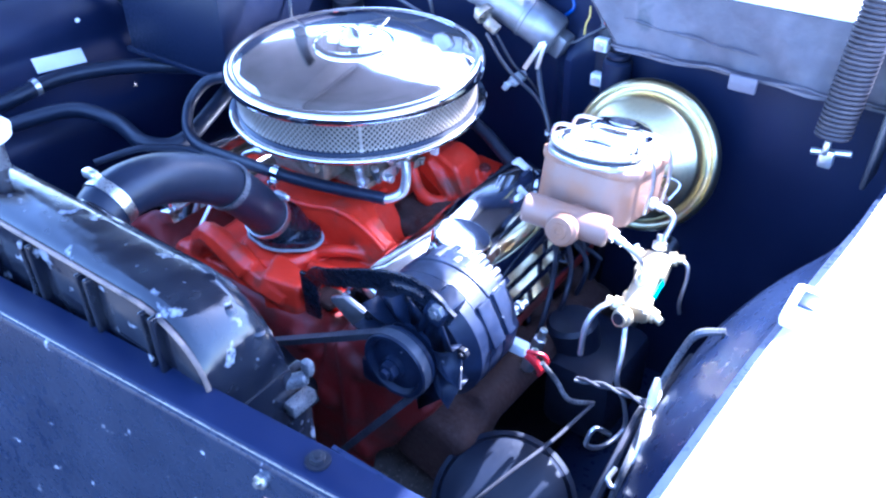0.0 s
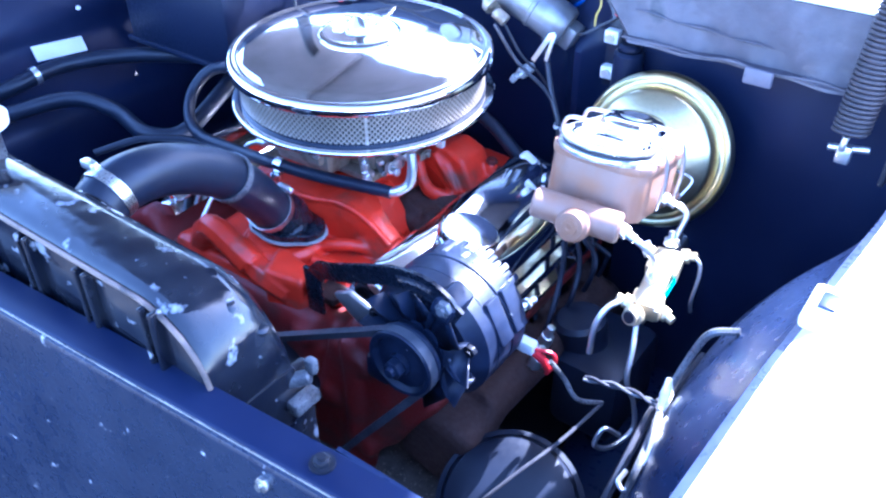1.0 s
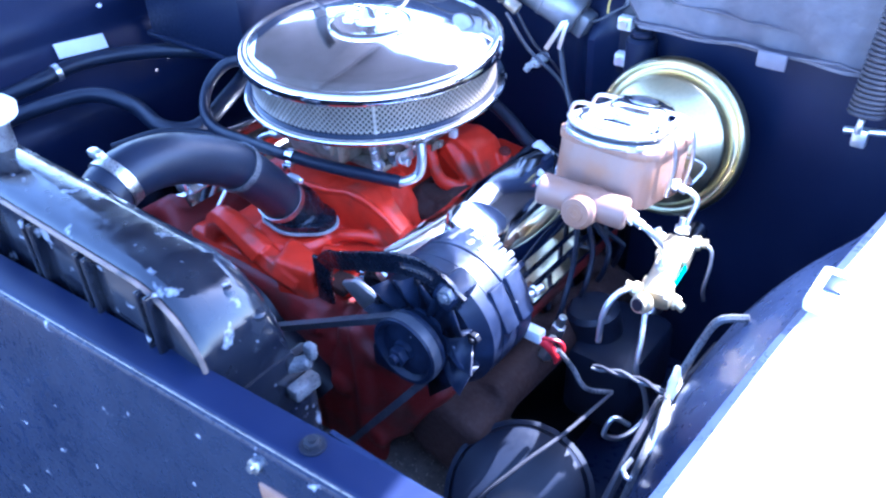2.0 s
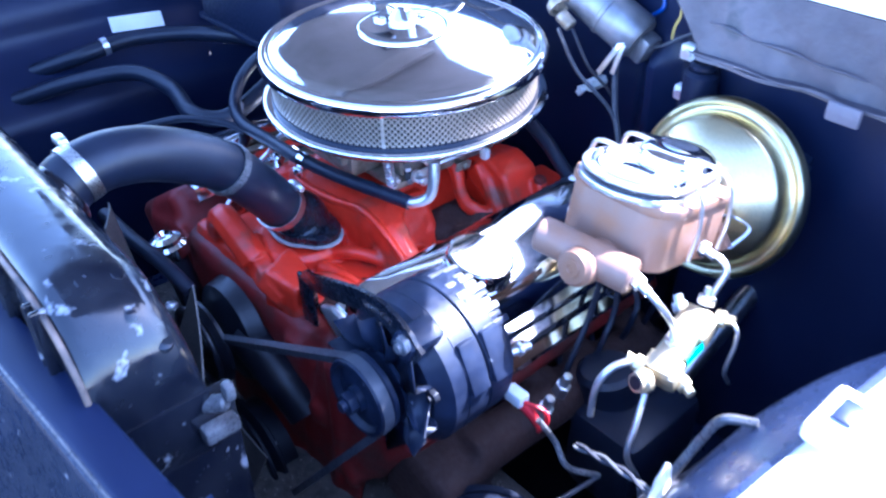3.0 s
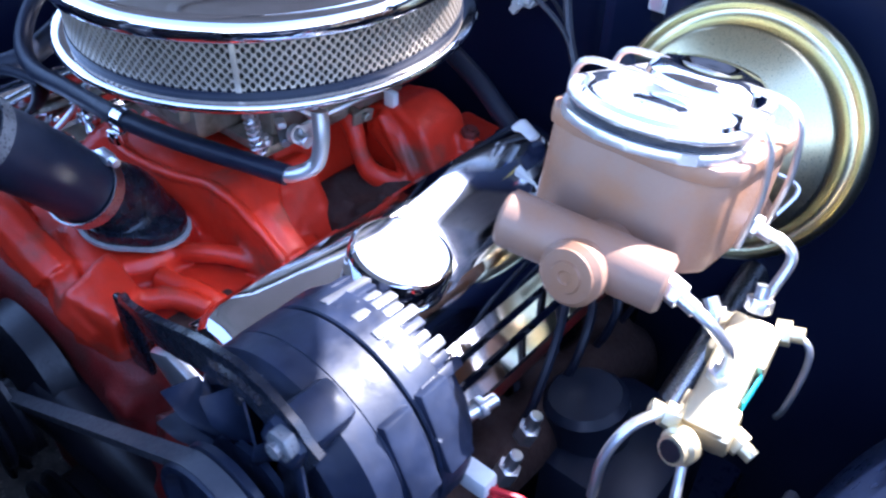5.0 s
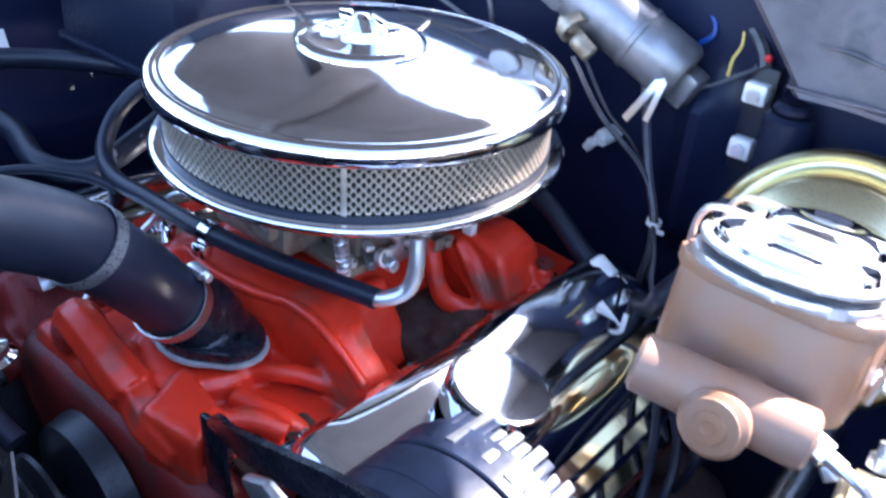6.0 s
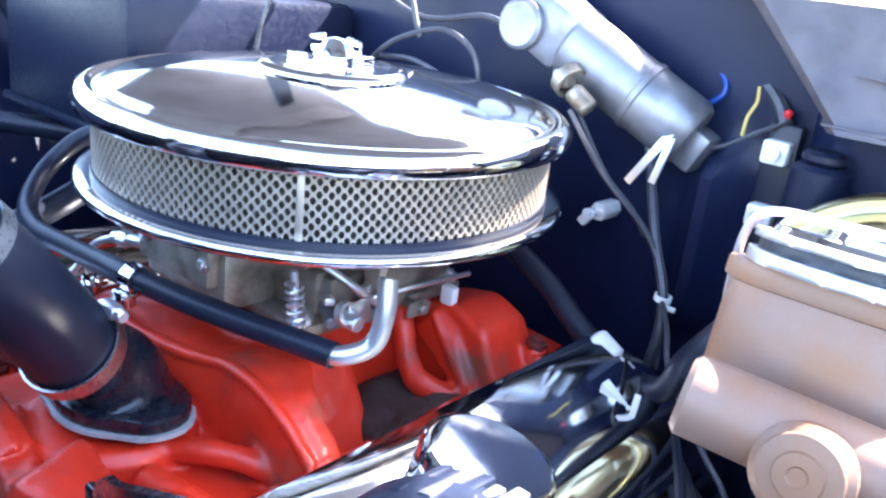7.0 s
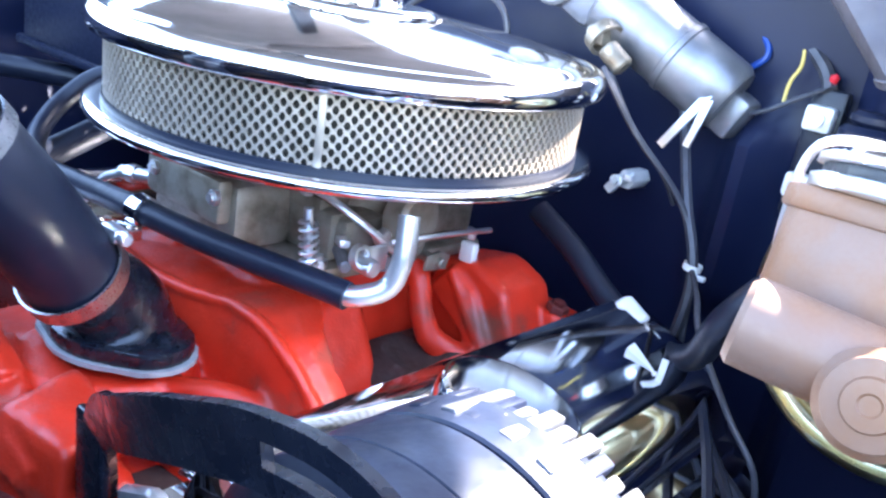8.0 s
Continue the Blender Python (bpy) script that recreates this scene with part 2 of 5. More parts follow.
def band(bm, centre, axis, r, width, thick=0.0015, seg=28):
    lathe(bm, [(r, -width / 2), (r + thick, -width / 2), (r + thick, width / 2), (r, width / 2), (r, -width / 2)], turned(axis, centre), seg)


def sheet(bm, f, us, vs_, thick, up):
    """A panel of even thickness over the grid us x vs, at f(u, v), thickened against up."""
    up = Vector(up) * thick
    n, k = len(us), len(vs_)
    verts = [Vector(f(u, v)) for u in us for v in vs_]
    verts += [p - up for p in verts]
    faces = []
    off = n * k
    for i in range(n - 1):
        for j in range(k - 1):
            a, b, c, d = i * k + j, (i + 1) * k + j, (i + 1) * k + j + 1, i * k + j + 1
            faces += [(a, b, c, d), (off + d, off + c, off + b, off + a)]
    for i in range(n - 1):
        for j in (0, k - 1):
            a, b = i * k + j, (i + 1) * k + j
            faces.append((a, b, off + b, off + a))
    for j in range(k - 1):
        for i in (0, n - 1):
            a, b = i * k + j, i * k + j + 1
            faces.append((a, b, off + b, off + a))
    add(bm, verts, faces)


def span(a, b, n):
    return [a + (b - a) * k / (n - 1) for k in range(n)]


def bumpstep(x, a, b):
    t = min(max((x - a) / (b - a), 0), 1)
    return t * t * (3 - 2 * t)


# ---- the car's body round the engine ----
solo("ground", mesh_of(lambda b: sheet(b, lambda u, v: (u, v, 0), [-600, -4, 4, 600], [-600, -4, 4, 600], 0.05, (0, 0, 1))),
     ASPHALT, "grey worn asphalt the car stands on", "ground", kind="structure")

# firewall: flat lower wall, pushed back in the middle where the motor of the wipers sits
FW = 0.255


def firewall_at(u, v):
    y = FW - 0.05 * bumpstep(u, 0.27, 0.31) - 0.032 * math.exp(-((u - 0.205) / 0.022) ** 2) * bumpstep(v, 0.86, 0.90) * bumpstep(1.06 - v, 0.0, 0.04)
    return (u, y + 0.006 * math.sin(v * 9) * math.sin(u * 7), v)


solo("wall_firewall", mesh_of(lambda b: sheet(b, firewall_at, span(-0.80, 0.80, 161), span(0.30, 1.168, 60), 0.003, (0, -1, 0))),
     DARK_BLUE, "dark blue painted steel firewall behind the engine", "firewall", kind="structure")


def cowl_at(u, v):
    """The upright cowl wall over the firewall, its near end swept back; u along, v up."""
    left = 0.286 - 0.085 * v
    x = left + (0.80 - left) * u
    back = 0.075 * max(0.0, 1 - u / 0.05) ** 2
    bulge = 0.004 * math.sin(x * 31) + 0.003 * math.sin(x * 77 + v * 5)
    lip = -0.010 if v < 0.05 else 0.0
    return (x, 0.160 + 0.012 * v + back + bulge * (1 - v) + lip, 1.086 + 0.082 * v)


cowl = solo("trim_cowl", mesh_of(lambda b: sheet(b, cowl_at, [0, 0.01, 0.02, 0.035, 0.05] + span(0.07, 1.0, 70), [0.0, 0.045, 0.06, 0.12, 0.25, 0.45, 0.65, 0.85, 1.0], 0.003, (0, -1, 0))),
            COWL, "grey overspray and seam sealer on the cowl wall", "cowl", kind="structure")
part("weld_seam", mesh_of(lambda b: tube(b, [(0.30 + 0.035 * k, 0.150 + 0.002 * math.sin(k * 2.1), 1.091 + 0.0015 * math.sin(k * 3.7)) for k in range(12)], 0.002,
                                         radii=[0.001, 0.0026, 0.001, 0.002, 0.003, 0.0008, 0.0024, 0.0012, 0.002, 0.0008, 0.002])), COWL, cowl, "lumpy grey seam sealer")
part("sealer_drip", mesh_of(lambda b: box(b, (0.478, 0.143, 1.084), (0.034, 0.006, 0.020), 0.0028)), SEAM, cowl, "hardened drip of seam sealer")
part("weld_seam", mesh_of(lambda b: tube(b, [(0.31 + 0.025 * k, 0.1605 + 0.001 * math.sin(k * 1.7), 1.124 - 0.0015 * k + 0.0015 * math.sin(k * 2.2)) for k in range(8)], 0.002,
                                         radii=[0.0006, 0.0022, 0.0008, 0.0024, 0.0006, 0.0018, 0.0006])), COWL, cowl)

cowl_top = thing("cowl_top", (0, 0.5, 1.168), "white painted cowl top below the windscreen", "cowl", kind="structure")
part("panel", mesh_of(lambda b: sheet(b, lambda u, v: (u, (0.262 - 0.092 * bumpstep(u, 0.17, 0.21)) * (1 - v) + 0.64 * v, 1.171 + 0.03 * v + 0.002 * math.sin(u * 3)), span(-0.80, 0.80, 61), [0, 0.03, 0.1, 0.3, 0.6, 1.0], 0.003, (0, 0, 1))), WHITE, cowl_top)

# hood, out of view, standing open behind the engine; rolled for the lid's reflection
HOOD_AT, HOOD_LEAN = Vector((0, 0.37, 1.43)), radians(42)
hood = thing("hood", HOOD_AT, "open hood with bare brown underside", "car hood")
hood_m = Matrix.Translation(HOOD_AT) @ Matrix.Rotation(radians(-5), 4, "Y") @ Matrix.Rotation(-HOOD_LEAN, 4, "X")


def hood_at(u, v):
    # outline steers sun: narrow by the driver's hinge, further back on the passenger side
    v -= 0.15 * bumpstep(-u, 0.12, 0.36) * (1 - bumpstep(v, 0.06, 0.5))
    u = u * ((0.44 if u > 0 else 0.62) + (0.24 if u > 0 else 0.06) * bumpstep(v, 0.13, 0.27) + 0.12 * bumpstep(v, 0.3, 0.7)) / 0.66
    # extra passenger-side width darkens the lid's reflection
    u = u * (1.7 - 0.6 * bumpstep(v, 0.28, 0.52) if u < 0 else 1.0)
    return hood_m @ Vector((u, -v, 0.03 * (1 - (u / 0.70) ** 2) * 0.6))


part("outer_skin", mesh_of(lambda b: sheet(b, hood_at, span(-0.66, 0.66, 17), span(0.06, 1.55, 64), 0.004, hood_m.to_3x3() @ Vector((0, 0, 1)))), HOODUNDER, hood)
for hx in (-0.36, 0.36):
    part("brace", mesh_of(lambda b: box(b, (0, 0, 0), (0.08, 0.98, 0.03), 0.01, hood_m @ Matrix.Translation((hx, -0.52, -0.014)))), HOODUNDER, hood)
for hx in (-0.49, 0.49):
    part("hinge_arm", mesh_of(lambda b: box(b, (hx, 0.325, 1.32), (0.012, 0.04, 0.36), 0.003)), SATIN, hood)
part("brace", mesh_of(lambda b: box(b, (0, 0, 0), (1.22, 0.08, 0.03), 0.01, hood_m @ Matrix.Translation((0, -1.46, -0.014)))), HOODUNDER, hood)


# unseen windscreen and cabin behind the cowl, added to darken what chrome reflects
cabin = thing("cabin", (0, 1.0, 1.2), "unseen white car cabin with dark windscreen behind the cowl", "car cabin", kind="structure")
part("windscreen", mesh_of(lambda b: sheet(b, lambda u, v: (u * (1 - 0.12 * v), 0.66 + 0.42 * v - 0.10 * (1 - (u / 0.70) ** 2), 1.205 + 0.40 * v), span(-0.70, 0.70, 15), span(0, 1, 8), 0.006, (0, -0.7, 0.7))), GLOSS, cabin, "dark windscreen")
part("roof", mesh_of(lambda b: sheet(b, lambda u, v: (u, 1.00 + 1.1 * v, 1.612 + 0.05 * math.sin(v * 3.0) * (1 - (u / 0.66) ** 2)), span(-0.62, 0.62, 13), span(0, 1, 9), 0.02, (0, 0, 1))), WHITE, cabin)
part("dashboard", mesh_of(lambda b: box(b, (0, 1.35, 0.95), (1.4, 1.3, 0.45), 0.03)), SATIN, cabin)

# fenders: outer skin and the flange that carries it
def fender(side, name, label):
    f = thing(name, (side * 0.75, 0, 0.35), label, "fender", "front fenders")
    top = 1.045 if side > 0 else 1.083

    def edge(y):
        return 0.660 + 0.055 * y + 0.010 * bumpstep(y, -0.30, 0.0) if side > 0 else -(0.666 + 0.09 * y)

    def skin(u, v):
        x = edge(u) + side * (0.24 * v - 0.006 * math.exp(-v * 30))
        z = top + 0.012 * bumpstep(u, -0.6, 0.1) + 0.012 * math.sin(min(v, 1) * 2.2) - 0.012 * math.exp(-v * 25)
        return (x, u, z)

    def flank(u, v):
        x = edge(u) + side * (0.24 + 0.05 * math.sin(v * 2.6))
        z = top + 0.012 * bumpstep(u, -0.6, 0.1) + 0.012 * math.sin(2.2) - 0.72 * v
        return (x, u, z)

    part("top_skin", mesh_of(lambda b: sheet(b, skin, span(-1.0, 0.34, 41), [0, 0.02, 0.05, 0.1, 0.25, 0.5, 0.8, 1.0], 0.003, (0, 0, 1))), WHITE, f, "white painted top")
    part("side_skin", mesh_of(lambda b: sheet(b, flank, span(-1.0, 0.34, 21), span(0, 1, 13), 0.003, (side, 0, 0))), WHITE, f)
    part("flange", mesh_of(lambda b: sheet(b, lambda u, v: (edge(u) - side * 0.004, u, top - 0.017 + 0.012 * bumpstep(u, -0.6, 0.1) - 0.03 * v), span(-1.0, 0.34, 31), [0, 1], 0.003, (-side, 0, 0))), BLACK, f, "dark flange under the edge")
    return f


driver_fender = fender(1, "fender", "white fender with sunlit top edge")
fender(-1, "fender", "white fender beside the heater hoses")
bumper = part("bracket", mesh_of(lambda b: box(b, (0.656, -0.195, 1.052), (0.034, 0.054, 0.014), 0.005)), WHITE, driver_fender, "painted hood bumper bracket")
# solid dark plate paints the shade of the bracket's slot
part("slot", mesh_of(lambda b: box(b, (0.655, -0.194, 1.0605), (0.014, 0.022, 0.003), 0.001)), BLACK, bumper, "dark plate standing in for the shaded slot")


# inner aprons with the bulge of the wheel housing
def apron_x(y, z):
    """Half width of the bay: the wall below the fender edge, swallowed by the rounded drum of the wheel housing."""
    wall = 0.646 + 0.055 * y + 0.010 * bumpstep(y, -0.30, 0.0) - 0.02 * bumpstep(1.0 - z, 0.0, 0.5)
    rho = math.hypot(y + 0.14, z - 0.65)
    s = min(1.35, max(0.0, (rho - 0.16) / 0.21))
    drum = 0.540 + 0.105 * s ** 1.9 + 0.0025 * math.sin(9 * math.atan2(z - 0.65, y + 0.14)) * min(1.0, s)
    h = max(0.0, 0.03 - abs(wall - drum)) / 0.03
    return min(wall, drum) - 0.0075 * h * h


def apron_at(u, v):
    # the last row lies under the fender's edge and closes the ledge
    return (apron_x(u, v), u, v) if v < 1.5 else (max(apron_x(u, 1.032) + 0.001, 0.656 + 0.055 * u + 0.010 * bumpstep(u, -0.30, 0.0)), u, 1.0335)


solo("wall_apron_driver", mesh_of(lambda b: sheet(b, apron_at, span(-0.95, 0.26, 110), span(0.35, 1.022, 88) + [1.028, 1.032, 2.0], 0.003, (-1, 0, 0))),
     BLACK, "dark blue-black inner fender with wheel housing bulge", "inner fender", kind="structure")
# same bay paint as the driver's side, darkened for this side's shade
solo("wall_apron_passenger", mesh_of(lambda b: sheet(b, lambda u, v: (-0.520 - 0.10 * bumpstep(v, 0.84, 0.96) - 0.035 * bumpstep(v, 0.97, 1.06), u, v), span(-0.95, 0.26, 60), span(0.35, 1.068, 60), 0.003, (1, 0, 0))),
     DARK_BLUE, "inner fender behind the heater hoses, shade in its darker paint", "inner fender", kind="structure")

# front panel that carries the radiator
panel = thing("core_support", (0, -0.56, 0.40), "scuffed black radiator support panel with rolled top edge", "radiator support")


def support_at(u, v):
    # v runs from the rear lip over the flat top and down the front face
    if v < 0.30:
        return (u, -0.547 - 0.026 * v / 0.30 + 0.065 * u, 1.026 + 0.001 * math.sin(u * 9))
    if v < 0.45:
        a = (v - 0.30) / 0.15 * math.pi / 2
        return (u, -0.573 - 0.006 * math.sin(a) + 0.065 * u, 1.020 + 0.006 * math.cos(a))
    return (u, -0.579 + 0.065 * u - 0.055 * (v - 0.45), 1.020 - 0.70 * (v - 0.45))


# hood's dark reflection is put into the flange as darker paint
part("top_flange", mesh_of(lambda b: sheet(b, support_at, span(-0.66, 0.66, 41), [0, 0.1, 0.2, 0.30, 0.34, 0.38], 0.003, (0, 0.3, 0.95))), DARK_BLUE, panel, "top flange, hood's dark reflection in its paint")
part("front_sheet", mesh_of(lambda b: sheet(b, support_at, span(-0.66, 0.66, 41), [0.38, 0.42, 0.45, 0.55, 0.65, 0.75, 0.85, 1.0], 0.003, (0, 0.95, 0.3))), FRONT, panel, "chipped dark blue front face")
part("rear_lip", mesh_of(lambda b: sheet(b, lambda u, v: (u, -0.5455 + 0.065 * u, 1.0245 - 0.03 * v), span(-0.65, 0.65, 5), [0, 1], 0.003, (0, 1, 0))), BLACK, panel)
part("worn_edge", mesh_of(lambda b: tube(b, [(x, -0.5772 + 0.065 * x, 1.0242) for x in span(-0.60, 0.60, 30)], 0.0011, seg=6)), WORN, panel, "paint worn bright along the fold")
part("bolt", mesh_of(lambda b: hexnut(b, (0.418, -0.533, 1.027), (0, 0, 1), 0.0062, 0.005), lambda b: rod(b, (0.418, -0.533, 1.0265), (0.418, -0.533, 1.0280), 0.0095)), SATIN, panel)
part("bolt", mesh_of(lambda b: hexnut(b, (0.384, -0.556, 1.006), (0, -1, 0.15), 0.0065, 0.006)), STEEL, panel, "bare steel bolt")
part("hole_rim", mesh_of(lambda b: lathe(b, [(0.0045, 0), (0.006, 0.0006), (0.0065, 0), (0.0045, -0.004)], turned((0, -1, 0.1), (0.345, -0.5592, 1.008)), 16)), CORE, panel)
part("bracket", mesh_of(lambda b: box(b, (0.398, -0.556, 0.975), (0.03, 0.010, 0.03), 0.003)), COPPER, panel, "primed tan bracket")
for sx in (-1, 1):
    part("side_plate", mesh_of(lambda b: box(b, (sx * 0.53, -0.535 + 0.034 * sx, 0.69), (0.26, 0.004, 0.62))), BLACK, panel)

# frame rails and cross member low in the bay
for sx in (-1, 1):
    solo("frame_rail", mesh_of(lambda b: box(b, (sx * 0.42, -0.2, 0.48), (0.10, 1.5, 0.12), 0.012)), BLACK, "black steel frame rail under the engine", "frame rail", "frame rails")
crossmember = solo("crossmember", mesh_of(lambda b: box(b, (0.02, -0.25, 0.555), (0.74, 0.30, 0.11), 0.02)), GRIT, "dirt-caked front crossmember below the engine", "crossmember")


# added dark sheet; keeps sunlit ground from showing below the engine
solo("shade_pan", mesh_of(lambda b: sheet(b, lambda u, v: (u, v, 0.385 + 0.01 * math.sin(u * 8)), span(-0.75, 0.75, 21), span(-0.95, 0.26, 15), 0.003, (0, 0, 1))),
     SATIN, "added dark pan hiding the sunlit ground below the bay", "splash pan", kind="structure")


# ---- radiator ----
radiator = thing("radiator", (0, -0.49, 0.45), "black radiator with glossy chipped top tank and rounded end", "radiator")
RX = 0.302


def tank_ring(x):
    """Cross section of the top tank at x, open below: front rim, top, rear."""
    e = max(0.0, (x - (RX - 0.075)) / 0.075)
    drop = 0.075 * (1 - math.sqrt(max(0.0, 1 - e * e)))
    return [(x, -0.531, 0.98), (x, -0.531, 1.078 - drop * 0.85), (x, -0.528, 1.085 - drop * 0.95), (x, -0.517, 1.090 - drop), (x, -0.497, 1.0905 - drop), (x, -0.477, 1.087 - drop),
            (x, -0.464, 1.080 - drop), (x, -0.456, 1.069 - drop), (x, -0.452, 1.048 - drop * 0.8), (x, -0.450, 0.98)]


def tank(bm):
    xs = span(-0.36, RX - 0.075, 24) + [RX - 0.075 * (1 - math.sin(a)) for a in span(0.10, math.pi / 2, 14)]
    rings = [[bm.verts.new(p) for p in tank_ring(x)] for x in xs]
    for a, b in zip(rings, rings[1:]):
        for k in range(len(a) - 1):
            bm.faces.new((a[k], a[k + 1], b[k + 1], b[k]))
    bm.faces.new(rings[0])
    bm.faces.new(rings[-1][::-1])


part("top_tank", mesh_of(tank), TANK, radiator, "chipped gloss black tank", sharp=0.9)
part("end_cap", mesh_of(lambda b: box(b, (RX - 0.001, -0.487, 0.957), (0.006, 0.076, 0.062), 0.003)), TANK, radiator, "chipped black end")
def rim_line(bm):
    xs = span(-0.35, RX - 0.075, 16) + [RX - 0.075 * (1 - math.sin(a)) for a in span(0.10, 1.45, 10)]
    tube(bm, [(x, -0.5315, tank_ring(x)[1][2] + 0.005) for x in xs], 0.0023, seg=8, steps=3)


part("tank_rim", mesh_of(rim_line), SOLDER, radiator, "bright worn solder seam")
for k in range(7):
    part("rib", mesh_of(lambda b: box(b, (0.255 - 0.083 * k, -0.5340, 1.038), (0.005, 0.012, 0.088), 0.002), lambda b: box(b, (0.243 - 0.083 * k, -0.5340, 1.038), (0.005, 0.012, 0.088), 0.002)), TANK, radiator, "pressed vertical rib")
part("core", mesh_of(lambda b: box(b, (-0.03, -0.478, 0.72), (0.62, 0.06, 0.52))), CORE, radiator)
for sx in (-0.355, 0.297):
    part("side_strap", mesh_of(lambda b: box(b, (sx, -0.478, 0.72), (0.012, 0.095, 0.52), 0.003)), TANK, radiator)
part("drain_fitting", mesh_of(lambda b: rod(b, (0.298, -0.455, 0.971), (0.314, -0.442, 0.977), 0.007, seg=12, chamfer=0.002),
                        lambda b: box(b, (0.313, -0.439, 0.986), (0.011, 0.009, 0.016), 0.003),
                        lambda b: box(b, (0.310, -0.45, 0.951), (0.014, 0.03, 0.014), 0.003)), WORN, radiator, "bare metal drain fitting")
for k, (rx, ry, rz) in enumerate([(0.252, -0.478, 1.0805), (0.280, -0.484, 1.064), (0.250, -0.502, 1.084), (0.294, -0.470, 1.040)]):
    part("rivet", mesh_of(lambda b: lathe(b, [(0.0065, -0.002), (0.006, 0.0015), (0.003, 0.0028), (0, 0.003)], turned((0.35, -0.1, 0.93) if k != 1 else (0.7, -0.1, 0.7), (rx, ry, rz)), 14)), TANK, radiator)
part("outlet_neck", mesh_of(lambda b: rod(b, (0.050, -0.466, 1.032), (0.041, -0.431, 1.051), 0.025, seg=28), lambda b: lathe(b, [(0.034, 0.0), (0.032, 0.006), (0.026, 0.010)], turned((-0.1, 0.93, 0.36), (0.047, -0.450, 1.040)), 28)), TANK, radiator, "flared outlet neck", sharp=1.2)
part("filler_neck", mesh_of(lambda b: rod(b, (-0.060, -0.488, 1.085), (-0.060, -0.488, 1.120), 0.022)), WORN, radiator, "worn metal filler neck")
part("filler_cap", mesh_of(lambda b: lathe(b, [(0.026, 0), (0.033, 0.002), (0.034, 0.010), (0.030, 0.014), (0.012, 0.017), (0, 0.017)], turned((0, 0, 1), (-0.060, -0.488, 1.117)), 32),
                           lambda b: box(b, (-0.060, -0.488, 1.135), (0.05, 0.014, 0.006), 0.002)), CERAMIC, radiator, "pale filler cap")

# upper hose with its clamps
HOSE = [(0.045, -0.452, 1.041), (0.041, -0.431, 1.051), (0.040, -0.411, 1.055), (0.040, -0.394, 1.055), (0.039, -0.373, 1.051), (0.038, -0.353, 1.044), (0.036, -0.322, 1.028), (0.034, -0.285, 1.002), (0.027, -0.245, 0.957), (0.016, -0.207, 0.905)]
upper_hose = thing("radiator_hose", (0.03, -0.35, 0.9), "thick black rubber upper radiator hose", "hose")
part("hose", mesh_of(lambda b: tube(b, HOSE, 0.0275, seg=28, steps=6)), RUBBER, upper_hose)
part("ridge", mesh_of(lambda b: band(b, (0.0335, -0.279, 0.9965), (-0.08, 0.66, -0.74), 0.0285, 0.010, 0.0012)), WORN, upper_hose, "pale scuffed ring")


def clamp(name, at, axis, r, screw):
    c = thing(name, at, "steel worm-drive clamp round the radiator hose", "hose clamp", "hose clamps")
    part("band", mesh_of(lambda b: band(b, at, axis, r, 0.012, 0.0014)), STEEL, c)
    part("screw", mesh_of(lambda b: box(b, screw, (0.019, 0.010, 0.009), 0.003), lambda b: rod(b, Vector(screw) + Vector((0.008, 0, 0)), Vector(screw) + Vector((0.015, 0, 0)), 0.0040, seg=8, chamfer=0.001)), ZINC, c, "bright worm screw housing")


clamp("hose_clamp", (0.0405, -0.4265, 1.0525), (-0.10, 0.95, 0.27), 0.0278, (0.024, -0.430, 1.0805))
clamp("hose_clamp", (0.018, -0.214, 0.9145), (-0.25, 0.60, -0.76), 0.0288, (0.028, -0.196, 0.940))


# ---- engine ----
engine = thing("engine", (0, 0, 0.45), "red-orange painted V8 engine with cast intake manifold", "engine")


def remeshed(ob, voxel, smooth_steps=6):
    m = ob.modifiers.new("cast", "REMESH")
    m.mode, m.voxel_size, m.use_smooth_shade = "VOXEL", voxel, True
    s = ob.modifiers.new("soft", "SMOOTH")
    s.factor, s.iterations = 0.5, smooth_steps
    return ob


# stations along x of the raised runner in front of the carburettor: front edge, rear edge, height
PLATEAU = [(-0.100, -0.128, -0.05, 0.880), (-0.080, -0.140, -0.05, 0.892), (-0.030, -0.146, -0.05, 0.892), (0.015, -0.138, -0.05, 0.890), (0.050, -0.131, -0.06, 0.894),
           (0.080, -0.131, -0.080, 0.894), (0.105, -0.133, -0.098, 0.888), (0.122, -0.132, -0.102, 0.876), (0.138, -0.128, -0.100, 0.858), (0.152, -0.124, -0.098, 0.825)]


def plateau(bm):
    rings = [[bm.verts.new(p) for p in ((x, yf - 0.004, 0.80), (x, yf, z - 0.002), (x, (yf + yb) / 2, z + 0.003), (x, yb, z), (x, yb + 0.004, 0.80))] for x, yf, yb, z in PLATEAU]
    for p, q in zip(rings, rings[1:]):
        for k in range(5):
            bm.faces.new((p[k], p[(k + 1) % 5], q[(k + 1) % 5], q[k]))
    bm.faces.new(rings[0])
    bm.faces.new(rings[-1][::-1])


